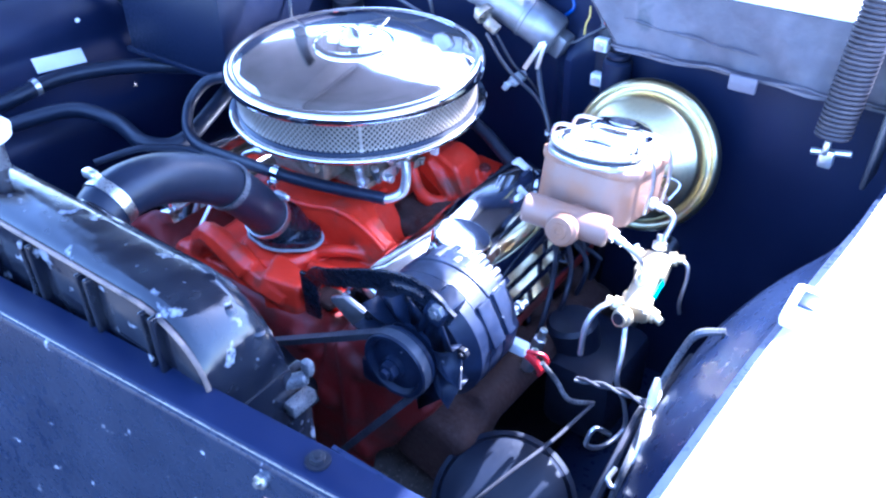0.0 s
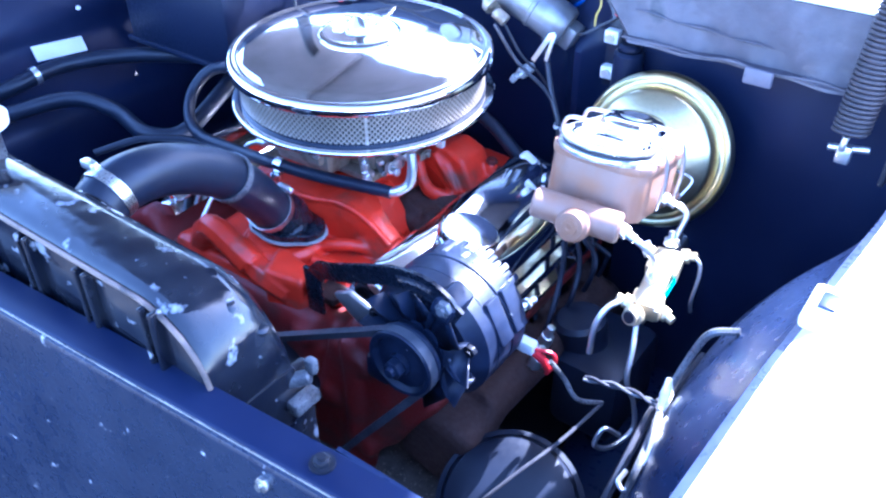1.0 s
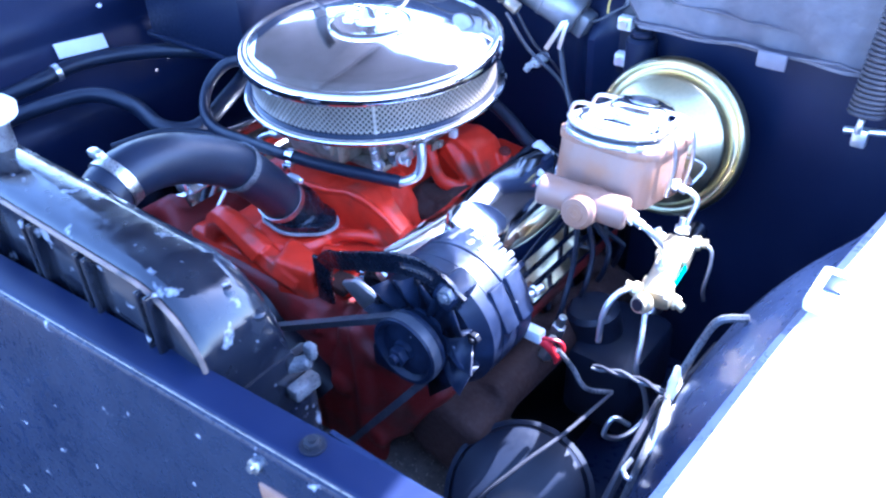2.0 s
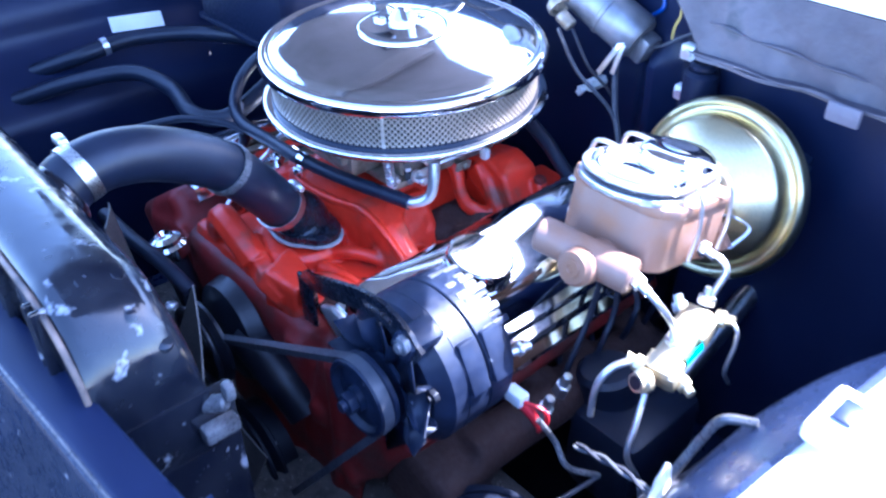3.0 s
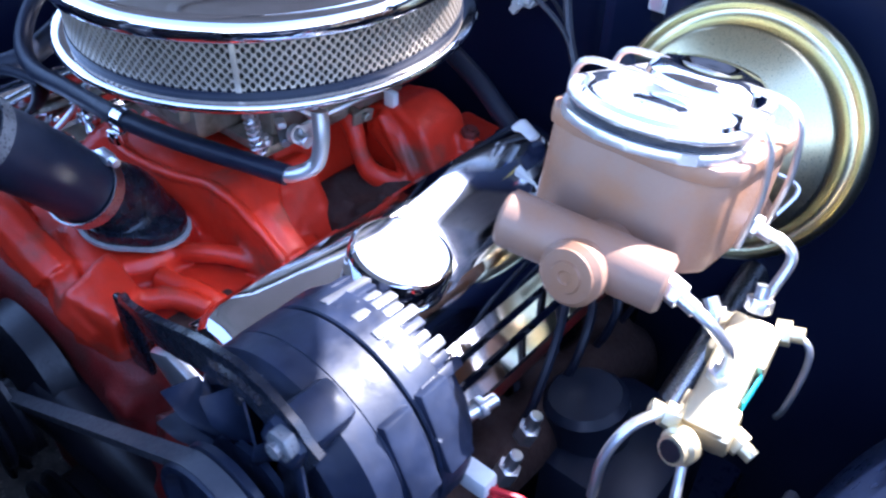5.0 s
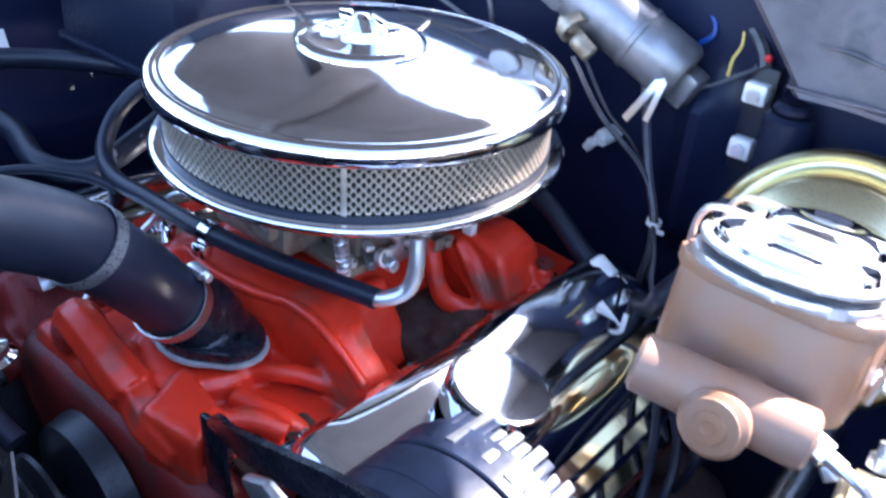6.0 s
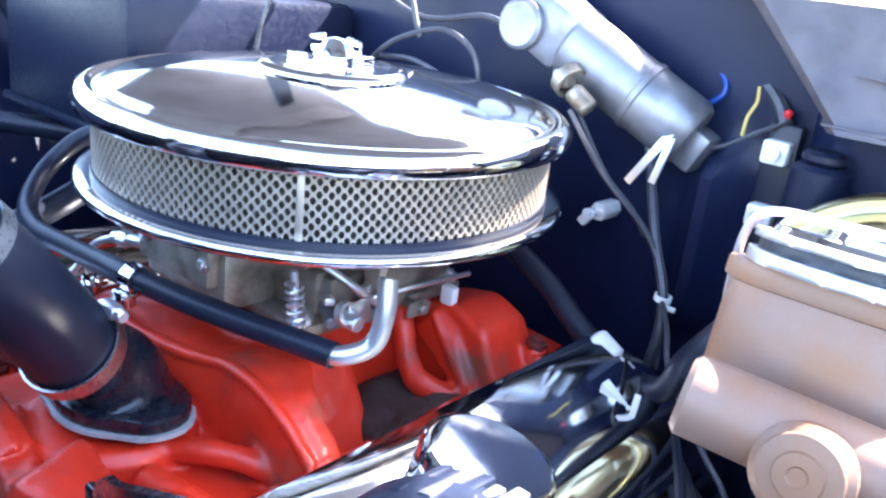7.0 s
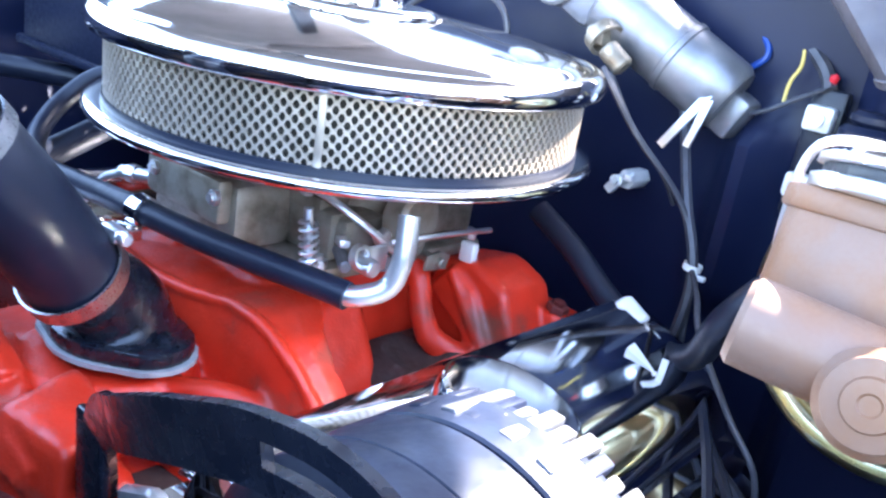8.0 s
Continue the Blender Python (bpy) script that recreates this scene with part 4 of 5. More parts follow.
part("wing_nut", mesh_of(lambda b: lathe(b, [(0.016, 1.078), (0.0165, 1.084), (0.012, 1.090), (0.006, 1.096), (0, 1.097)], None, 24),
                         lambda b: box(b, (0.016, 0.003, 1.091), (0.016, 0.004, 0.013), 0.0018, Matrix.Rotation(radians(12), 4, "Y")),
                         lambda b: box(b, (-0.016, -0.003, 1.091), (0.016, 0.004, 0.013), 0.0018, Matrix.Rotation(radians(-12), 4, "Y")),
                         lambda b: box(b, (0.010, 0.020, 1.081), (0.012, 0.014, 0.006), 0.0015), lambda b: box(b, (-0.012, 0.020, 1.081), (0.010, 0.010, 0.006), 0.0015),
                         lambda b: box(b, (-0.022, -0.018, 1.080), (0.016, 0.008, 0.006), 0.0015)), CHROME, air, "chrome wing nut and badge pieces")
part("base", mesh_of(lambda b: lathe(b, [(0.160, 0.9935), (0.176, 0.9925), (0.1830, 0.9935), (0.1862, 0.9905), (0.1850, 0.9865), (0.1790, 0.9840), (0.160, 0.9790), (0.110, 0.9690), (0.070, 0.9665), (0.066, 0.9635), (0.060, 0.9635), (0.060, 0.9700)], None, 128)), LID, air, "chrome base pan", sharp=1.2)
part("element", mesh_of(lambda b: [lathe(b, [(0.158, 0.993), (0.162, 0.993), (0.162, 1.046), (0.158, 1.046)], None, 96)]), PAPER, air, "pleated paper element")


def screen(bm):
    """Expanded metal: a staggered lattice of diamond holes in a thin cylinder."""
    rows, cols, r0, r1 = 11, 150, 0.1720, 0.1708
    z0, dz, da = 0.9965, 0.0438 / 11, 2 * math.pi / 150

    def p(a, z, r):
        return (r * math.cos(a), r * math.sin(a), z)

    for k in range(rows):
        zc = z0 + (k + 0.5) * dz
        for j in range(cols):
            a = (j + 0.5 * (k % 2)) * da
            out = [(a - da / 2, zc), (a, zc - dz), (a + da / 2, zc), (a, zc + dz)]
            inn = [(a - da * 0.29, zc), (a - da * 0.12, zc - dz * 0.62), (a + da * 0.12, zc - dz * 0.62), (a + da * 0.29, zc), (a + da * 0.12, zc + dz * 0.62), (a - da * 0.12, zc + dz * 0.62)]
            o = [bm.verts.new(p(q[0], q[1], r0)) for q in out]
            i = [bm.verts.new(p(q[0], q[1], r0)) for q in inn]
            d = [bm.verts.new(p(q[0], q[1], r1 - 0.0006)) for q in inn]
            for f in ((o[0], o[1], i[1], i[0]), (o[1], i[2], i[1]), (o[1], o[2], i[3], i[2]), (o[2], o[3], i[4], i[3]), (o[3], i[5], i[4]), (o[3], o[0], i[0], i[5])):
                bm.faces.new(f)
            for n in range(6):
                bm.faces.new((i[n], i[(n + 1) % 6], d[(n + 1) % 6], d[n]))


def quick_part(name, bm, material, parent, label=""):
    bm.normal_update()
    bm.transform(Matrix.Translation(-BASE[parent]))
    me = bpy.data.meshes.new(name)
    bm.to_mesh(me)
    bm.free()
    me.materials.append(material)
    ob = new(name, me)
    ob.parent = parent
    BASE[ob] = BASE[parent]
    return tagged(ob, label)


tagged(quick_part("screen", mesh_of(screen), SCREEN, air, "perforated metal screen"), kind="stuff")
for z in (0.9945, 1.0415):
    part("screen_rim", mesh_of(lambda b: lathe(b, [(0.1700, z - 0.003), (0.1730, z - 0.003), (0.1735, z), (0.1730, z + 0.003), (0.1700, z + 0.003)], None, 96)), RUBBER, air)
seam_a = radians(-48)
part("screen_seam", mesh_of(lambda b: box(b, (0.1722 * math.cos(seam_a), 0.1722 * math.sin(seam_a), 1.018), (0.0016, 0.0045, 0.044), 0.0005, Matrix.Rotation(seam_a, 4, "Z"))), SCREEN, air)


# the whole cleaner sits on the carburettor at the slight tilt of the engine
air.matrix_world = Matrix.Translation((0, -0.005, 1.0247)) @ Matrix.Rotation(0.0343, 4, "X") @ Matrix.Rotation(0.0073, 4, "Y") @ Matrix.Scale(0.9686, 4) @ Matrix.Translation((0, 0, 0.966 - 1.02))


# ---- alternator ----
alternator = thing("alternator", (AX, -0.256, AZ - 0.075), "black painted alternator with finned aluminium rear", "alternator")


def ring_case(bm, y0, y1, r, ch0, ch1):
    lathe(bm, [(0.02, 0), (r - ch0, 0), (r, ch0), (r, (y1 - y0) - ch1), (r - ch1, y1 - y0), (0.02, y1 - y0)], turned((0, 1, 0), (AX, y0, AZ)), 72)


part("front_case", mesh_of(lambda b: ring_case(b, -0.287, -0.2575, 0.0735, 0.014, 0.0004),
                           lambda b: box(b, (AX + 0.032, -0.282, AZ + 0.066), (0.026, 0.040, 0.026), 0.006, Matrix.Rotation(radians(25), 4, "Y")),
                           lambda b: box(b, (AX - 0.052, -0.282, AZ - 0.058), (0.034, 0.044, 0.034), 0.006)), ALT, alternator)
part("stator", mesh_of(lambda b: ring_case(b, -0.2575, -0.2325, 0.0738, 0.0004, 0.001)), ALT, alternator)
part("rear_case", mesh_of(lambda b: ring_case(b, -0.2305, -0.196, 0.0735, 0.001, 0.012)), ALT, alternator)
part("rear_ring", mesh_of(lambda b: lathe(b, [(0.050, 0), (0.0722, 0), (0.0715, 0.006), (0.066, 0.013), (0.050, 0.016)], turned((0, 1, 0), (AX, -0.2075, AZ)), 56)), ALT, alternator)
for deg, y0, w in ((27, -0.2455, 0.050), (27, -0.2180, 0.050)):
    a = radians(deg)
    part("flat", mesh_of(lambda b: box(b, (AX + 0.0695 * math.cos(a), y0, AZ + 0.0695 * math.sin(a)), (0.012, 0.021, w), 0.002, Matrix.Rotation(-a, 4, "Y"))), ALT, alternator)
# sunlit fins get pale metal, unlit ones case paint; light kept in colour
for k in range(7, 20):
    a, j = radians(2 + 6.1 * k), (k * 7 % 5) / 4
    part("fin", mesh_of(lambda b: box(b, (AX + (0.0690 + 0.0012 * j) * math.cos(a), -0.2085 + 0.002 * j, AZ + (0.0690 + 0.0012 * j) * math.sin(a)), (0.0062, 0.026 + 0.008 * j, 0.0055 + 0.0014 * j), 0.0012, Matrix.Rotation(-a, 4, "Y") @ Matrix.Rotation(radians(3 + 2 * j), 4, "Z"))),
         DULL if k in (9, 10, 12, 13, 14, 15, 17) else ALT, alternator, "pale aluminium fin, sun in its colour" if k in (9, 10, 12, 13, 14, 15, 17) else "")
for a in (20, 95, 170, 260):
    part("through_bolt", mesh_of(lambda b: hexnut(b, (AX + 0.064 * math.cos(radians(a)), -0.2855, AZ + 0.064 * math.sin(radians(a))), (0, -1, 0), 0.0065, 0.006)), SATIN, alternator)


def vane(bm, deg):
    """One pressed blade: a sloping wedge with a turned-back edge, so that the row reads as a sawtooth."""
    m = Matrix.Translation((AX, -0.2965, AZ)) @ Matrix.Rotation(radians(-deg), 4, "Y")

    def at(r, ang, y):
        return m @ Vector((r * math.cos(radians(ang)), y, -r * math.sin(radians(ang))))

    for ring in (((0.026, -19, 0.006), (0.064, -19, 0.008), (0.071, 12, -0.012), (0.054, 12, -0.011), (0.028, 10, -0.001)),
                 ((0.028, 10, -0.001), (0.054, 12, -0.011), (0.071, 12, -0.012), (0.067, 15, 0.007), (0.028, 13, 0.006))):
        n = len(ring)
        pts = [at(*q) for q in ring] + [at(q[0], q[1], q[2] + 0.0016) for q in ring]
        add(bm, pts, [tuple(range(n)), tuple(range(2 * n - 1, n - 1, -1))] + [(i, i + n, (i + 1) % n + n, (i + 1) % n) for i in range(n)])


for k in range(10):
    part("fan_blade", mesh_of(lambda b: vane(b, 36 * k + 8 + (k * 7 % 5 - 2))), ALT, alternator)
part("fan_hub", mesh_of(lambda b: lathe(b, [(0, 0), (0.034, 0), (0.034, 0.004), (0, 0.004)], turned((0, -1, 0), (AX, -0.295, AZ)), 32)), ALT, alternator)
part("pulley", mesh_of(lambda b: pulley(b, (AX, -0.3245, AZ), 0.0392, 0.013)), ALT, alternator, "grooved black pulley")
part("pulley_nut", mesh_of(lambda b: hexnut(b, (AX, -0.3295, AZ), (0, -1, 0), 0.011, 0.010)), ALT, alternator)
plug = part("plug", mesh_of(lambda b: box(b, (AX + 0.070, -0.192, AZ - 0.036), (0.022, 0.014, 0.015), 0.003)), CERAMIC, alternator, "white plastic plug")
part("boot", mesh_of(lambda b: tube(b, [(AX + 0.080, -0.192, AZ - 0.040), (AX + 0.090, -0.188, AZ - 0.052), (AX + 0.094, -0.182, AZ - 0.070)], 0.004, radii=[0.006, 0.005, 0.003]), lambda b: tube(b, [(AX + 0.078, -0.194, AZ - 0.036), (AX + 0.098, -0.184, AZ - 0.040), (AX + 0.100, -0.180, AZ - 0.058), (AX + 0.092, -0.182, AZ - 0.075)], 0.0022, seg=7)), REDWIRE, plug, "red terminal boot")
part("stud", mesh_of(lambda b: rod(b, (AX + 0.058, -0.191, AZ + 0.01), (AX + 0.064, -0.171, AZ + 0.012), 0.004, seg=10), lambda b: hexnut(b, (AX + 0.060, -0.184, AZ + 0.011), (0.2, 1, 0), 0.007, 0.005)), ZINC, alternator)

bracket = thing("alternator_bracket", (0.16, -0.31, 0.87), "bent black steel adjusting strap with slot", "bracket")
STRAP = [(0.113, -0.243, 0.838), (0.122, -0.248, 0.862), (0.133, -0.255, 0.886), (0.150, -0.262, 0.906), (0.178, -0.272, 0.922), (0.212, -0.281, 0.942), (0.250, -0.288, 0.962), (0.290, -0.292, 0.979), (0.328, -0.294, 0.984), (0.366, -0.294, 0.965)]


def strap(bm):
    """A flat strip bent in its own plane, with a slot over the alternator; built cell by cell so that the slot goes through."""
    path = smooth_path(STRAP, 8)
    n = len(path)
    face = Vector((0.08, -1, 0)).normalized()
    grid = []
    for i, q in enumerate(path):
        way = (path[min(i + 1, n - 1)] - path[max(i - 1, 0)]).normalized()
        u = face.cross(way).normalized()
        taper = 1.0 if 2 < i < n - 3 else 0.8
        grid.append([[bm.verts.new(q + u * w * taper + face * t) for w in (-0.0115, -0.0036, 0.0040, 0.0115)] for t in (0.0022, -0.0022)])
    solid = {(i, j) for i in range(n - 1) for j in range(3) if not (j == 1 and 56 <= i <= 64)}
    for i, j in solid:
        for k in (0, 1):
            g = (grid[i][k][j], grid[i + 1][k][j], grid[i + 1][k][j + 1], grid[i][k][j + 1])
            bm.faces.new(g if k else g[::-1])
        for (di, dj), (a, b) in {(0, -1): ((i, j), (i + 1, j)), (0, 1): ((i, j + 1), (i + 1, j + 1)), (-1, 0): ((i, j), (i, j + 1)), (1, 0): ((i + 1, j), (i + 1, j + 1))}.items():
            if (i + di, j + dj) not in solid:
                bm.faces.new((grid[a[0]][0][a[1]], grid[b[0]][0][b[1]], grid[b[0]][1][b[1]], grid[a[0]][1][a[1]]))


part("strap", mesh_of(strap), GLOSS, bracket)
part("bolt", mesh_of(lambda b: hexnut(b, (0.352, -0.297, 0.974), (0, -1, 0), 0.009, 0.007)), WORN, bracket)
part("lug", mesh_of(lambda b: prism(b, [(0.172, 0.888), (0.190, 0.872), (0.214, 0.858), (0.232, 0.868), (0.228, 0.890), (0.196, 0.900)], Matrix.Translation((0, -0.266, 0)) @ Matrix.Rotation(radians(90), 4, "X"), 0.010, 0.0042)), ZINC, bracket, "bright plated mounting lug")
part("leg", mesh_of(lambda b: box(b, (0.126, -0.254, 0.860), (0.026, 0.006, 0.066), 0.0028, Matrix.Rotation(radians(-3), 4, "Y"), 3)), GLOSS, bracket, "upright leg with worn top")

# ---- brake booster, master cylinder, valve and lines ----
TILT = Matrix.Rotation(radians(-12), 4, "X")
boost_m = turned((0, -math.cos(radians(14)), math.sin(radians(14))), (0.3765, 0.128, 0.962))
booster = thing("brake_booster", (0.38, 0.13, 0.86), "yellow zinc plated round brake booster on the firewall", "brake booster")
part("front_shell", mesh_of(lambda b: lathe(b, [(0, 0.052), (0.030, 0.052), (0.036, 0.050), (0.0775, 0.028), (0.0800, 0.0255), (0.0815, 0.022), (0.0850, 0.011), (0.0875, 0.0085), (0.0915, 0.0075), (0.0935, 0.0090), (0.0955, 0.0105), (0.0975, 0.0095), (0.0995, 0.007), (0.1012, 0.003), (0.1012, -0.003)], boost_m, 96)), GOLD, booster, sharp=1.0)
part("rear_shell", mesh_of(lambda b: lathe(b, [(0.1005, -0.0035), (0.0985, -0.008), (0.093, -0.012), (0.088, -0.03), (0.075, -0.055), (0.03, -0.060), (0, -0.060)], boost_m, 96)), GOLD, booster, sharp=1.0)
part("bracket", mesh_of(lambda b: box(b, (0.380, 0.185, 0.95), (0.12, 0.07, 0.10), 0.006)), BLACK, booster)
part("clip", mesh_of(lambda b: tube(b, [(0.426, 0.050, 0.985), (0.430, 0.072, 0.975), (0.448, 0.074, 0.968), (0.442, 0.052, 0.952)], 0.0018, seg=6)), ZINC, booster, "bent wire clip")
part("vacuum_hose_nipple", mesh_of(lambda b: rod(b, boost_m @ Vector((-0.065, 0.03, 0.03)), boost_m @ Vector((-0.075, 0.035, 0.06)), 0.009, chamfer=0.002)), RUBBER, booster)

MC = Matrix.Translation((0.390, -0.047, 0.999)) @ TILT
master = thing("master_cylinder", (0.386, -0.03, 0.97), "rust-tinted cast iron master cylinder with bright lid", "master cylinder")


def reservoir(bm):
    poly = [(-0.052, 0.055), (-0.056, 0.045), (-0.056, -0.040), (-0.048, -0.054), (-0.030, -0.062), (0.030, -0.062), (0.048, -0.054), (0.056, -0.040), (0.056, 0.045), (0.052, 0.055)]
    prism(bm, poly, MC @ Matrix.Translation((0, 0.012, 0.012)), 0.060, 0.004)
    prism(bm, [(x * 1.04, y * 1.04) for x, y in poly], MC @ Matrix.Translation((0, 0.012, 0.042)), 0.010, 0.002)


part("reservoir", mesh_of(reservoir), COPPER, master)
part("bore", mesh_of(lambda b: rod(b, MC @ Vector((0.010, -0.099, -0.016)), MC @ Vector((0.002, 0.100, -0.024)), 0.0182, seg=36, chamfer=0.003)), COPPER, master)
part("cross_tube", mesh_of(lambda b: rod(b, (0.349, -0.134, 1.010), (0.441, -0.113, 0.999), 0.0168, seg=36, chamfer=0.0025)), COPPER, master)
part("end_plug", mesh_of(lambda b: lathe(b, [(0.0155, 0), (0.0150, 0.0012), (0.0092, 0.0016), (0.0085, 0.0030), (0.0040, 0.0032), (0.0032, 0.0024), (0, 0.0024)], turned(TILT.to_3x3() @ Vector((0, -1, 0)), MC @ Vector((0.010, -0.099, -0.016))), 32)), COPPER, master)
part("side_boss", mesh_of(lambda b: rod(b, MC @ Vector((0.030, 0.030, -0.004)), MC @ Vector((0.054, 0.030, -0.004)), 0.013, seg=24, chamfer=0.002)), COPPER, master)
part("mount_flange", mesh_of(lambda b: prism(b, [(-0.055, 0), (-0.030, 0.026), (0.030, 0.026), (0.055, 0), (0.030, -0.026), (-0.030, -0.026)], MC @ Matrix.Translation((0.002, 0.098, -0.020)) @ Matrix.Rotation(radians(90), 4, "X"), 0.012, 0.002)), COPPER, master)


def lid_line(k):
    pts = []
    for cy, r, a0, a1 in ((-0.018, 0.048, 180, 360), (0.045, 0.040, 0, 180)):
        pts += [(k * r * math.cos(radians(a)), cy + k * r * math.sin(radians(a))) for a in span(a0, a1, 19)]
    return pts


lid_part = part("lid", mesh_of(lambda b: prism(b, lid_line(1.10), MC @ Matrix.Translation((0, 0, 0.050)), 0.006, 0.0012)), ZINC, master, "bright plated double lid")
part("seal", mesh_of(lambda b: prism(b, lid_line(1.02), MC @ Matrix.Translation((0, 0, 0.0555)), 0.006, 0.0012)), SATIN, lid_part, "dark groove of the lid seal")
part("top_plate", mesh_of(lambda b: prism(b, lid_line(1.08), MC @ Matrix.Translation((0, 0, 0.0598)), 0.004, 0.0012)), ZINC, lid_part)
part("front_dome", mesh_of(lambda b: lathe(b, [(0.046, 0.061), (0.044, 0.0645), (0.040, 0.0640), (0.036, 0.0605), (0.020, 0.0600), (0.014, 0.0625), (0, 0.0630)], MC @ Matrix.Translation((0, -0.018, 0)), 40)), CHROME, lid_part, "shallow pressed front dome")
part("rear_dome", mesh_of(lambda b: lathe(b, [(0.038, 0.061), (0.036, 0.068), (0.030, 0.0725), (0.018, 0.0735), (0.012, 0.071), (0, 0.071)], MC @ Matrix.Translation((0, 0.045, 0)), 40)), CHROME, lid_part, "taller pressed rear dome")
for y0 in (-0.012, 0.040):
    part("bail_wire", mesh_of(lambda b: tube(b, [MC @ Vector(v) for v in ((-0.058, y0 + 0.02, -0.002), (-0.062, y0 + 0.01, 0.03), (-0.056, y0, 0.066), (-0.02, y0 - 0.003, 0.071), (0.02, y0 - 0.003, 0.071), (0.056, y0, 0.066), (0.064, y0 + 0.012, 0.03), (0.060, y0 + 0.02, -0.010))], 0.0022, seg=8)), ZINC, master, "steel wire bail")


def fitting(bm, at, axis, r=0.0078, L=0.016):
    hexnut(bm, at, axis, r, L * 0.7)
    rod(bm, Vector(at) + Vector(axis).normalized() * L * 0.6, Vector(at) + Vector(axis).normalized() * L * 1.3, r * 0.6, seg=12)


part("fitting", mesh_of(lambda b: fitting(b, (0.439, -0.112, 0.999), (0.9, -0.1, -0.25))), ZINC, master, "bright flare nut")
part("fitting", mesh_of(lambda b: fitting(b, (0.441, -0.013, 0.988), (0.95, 0, -0.2))), ZINC, master, "bright flare nut")

valve = thing("proportioning_valve", (0.472, -0.07, 0.89), "brass brake proportioning valve with steel fittings", "brake valve")
VA, VB = Vector((0.470, -0.024, 0.930)), Vector((0.480, -0.114, 0.899))
vm = turned(VB - VA, (VA + VB) / 2)
part("body", mesh_of(lambda b: box(b, (0, 0, 0), (0.026, 0.030, 0.082), 0.003, vm), lambda b: box(b, (0, 0, 0), (0.036, 0.022, 0.030), 0.003, vm @ Matrix.Translation((0, 0, -0.026))),
                     lambda b: box(b, (0, 0, 0), (0.034, 0.022, 0.024), 0.003, vm @ Matrix.Translation((0, 0, 0.030)))), BRASS, valve)
for at, ax in (((0.452, -0.036, 0.924), (-0.5, 0.3, 0.5)), ((0.484, -0.028, 0.932), (0.9, 0.2, 0.2)), ((0.466, -0.112, 0.911), (-0.9, -0.3, 0.3)), ((0.492, -0.088, 0.896), (0.9, -0.2, -0.2)), ((0.470, -0.028, 0.940), (-0.1, 0.4, 1)), ((0.472, -0.078, 0.922), (0.1, -0.1, 1))):
    part("fitting", mesh_of(lambda b: fitting(b, at, ax, 0.0085, 0.013)), ZINC if ax[2] > 0.4 else BRASS, valve)
part("switch", mesh_of(lambda b: rod(b, VB + Vector((-0.004, -0.004, 0.006)), VB + Vector((-0.006, -0.014, 0.008)), 0.0115, seg=20, chamfer=0.002), lambda b: rod(b, VB + Vector((-0.006, -0.014, 0.008)), VB + Vector((-0.007, -0.018, 0.009)), 0.0090, seg=14)), BRASS, valve, "brass end plug")
# flat dark disc paints the shade inside the plug's bore
part("plug_hole", mesh_of(lambda b: rod(b, VB + Vector((-0.0071, -0.0182, 0.0091)), VB + Vector((-0.0073, -0.0190, 0.0093)), 0.0068, seg=14)), SATIN, valve, "dark disc standing in for the shaded bore")
part("tag", mesh_of(lambda b: box(b, (0.4905, -0.066, 0.915), (0.0012, 0.026, 0.010), 0, Matrix.Rotation(radians(16), 4, "X"))), CYAN, valve, "cyan paper tag")


def brake_line(points, label, r=0.0034):
    return solo("brake_line", mesh_of(lambda b: tube(b, points, r, seg=10, steps=10)), ZINC, label, "brake line", "brake lines")


brake_line([(0.454, -0.114, 0.995), (0.468, -0.114, 0.989), (0.478, -0.104, 0.970), (0.476, -0.088, 0.946), (0.472, -0.079, 0.928)], "bright steel brake line from the master cylinder to the valve")
brake_line([(0.454, -0.013, 0.985), (0.466, -0.012, 0.984), (0.475, -0.012, 0.975), (0.473, -0.020, 0.957), (0.470, -0.027, 0.942)], "short bent steel brake line above the valve")
brake_line([(0.458, -0.116, 0.916), (0.448, -0.134, 0.910), (0.442, -0.146, 0.890), (0.440, -0.146, 0.850)], "steel brake line bending down from the valve")
brake_line([(0.479, -0.122, 0.893), (0.486, -0.140, 0.872), (0.490, -0.152, 0.840), (0.495, -0.130, 0.790), (0.500, -0.130, 0.750), (0.490, -0.165, 0.745), (0.480, -0.190, 0.765), (0.484, -0.180, 0.785), (0.497, -0.165, 0.770)], "coiled steel brake line hanging beside the frame", 0.003)
brake_line([(0.484, -0.027, 0.934), (0.503, -0.026, 0.932), (0.508, -0.028, 0.915), (0.506, -0.030, 0.88), (0.50, 0.0, 0.84)], "thin dark brake line on the firewall side", 0.0022)


# ---- hoses and wires over the engine ----
def hose(name, points, r, material, label, category="hose", group="", seg=12):
    return solo(name, mesh_of(lambda b: tube(b, points, r, seg=seg, steps=10)), material, label, category, group)


vent = thing("vent_hose", (0, -0.12, 0.90), "black rubber vent hose running across the intake", "hose")
part("hose", mesh_of(lambda b: tube(b, [(-0.18, 0.02, 0.975), (-0.222, -0.030, 0.980), (-0.262, -0.056, 0.972), (-0.272, -0.088, 0.945), (-0.246, -0.120, 0.922), (-0.200, -0.136, 0.913), (-0.130, -0.140, 0.918), (-0.067, -0.146, 0.926), (-0.029, -0.146, 0.929), (0.03, -0.134, 0.927), (0.110, -0.110, 0.924), (0.126, -0.105, 0.923)], 0.0085, seg=14, steps=12)), RUBBER, vent)
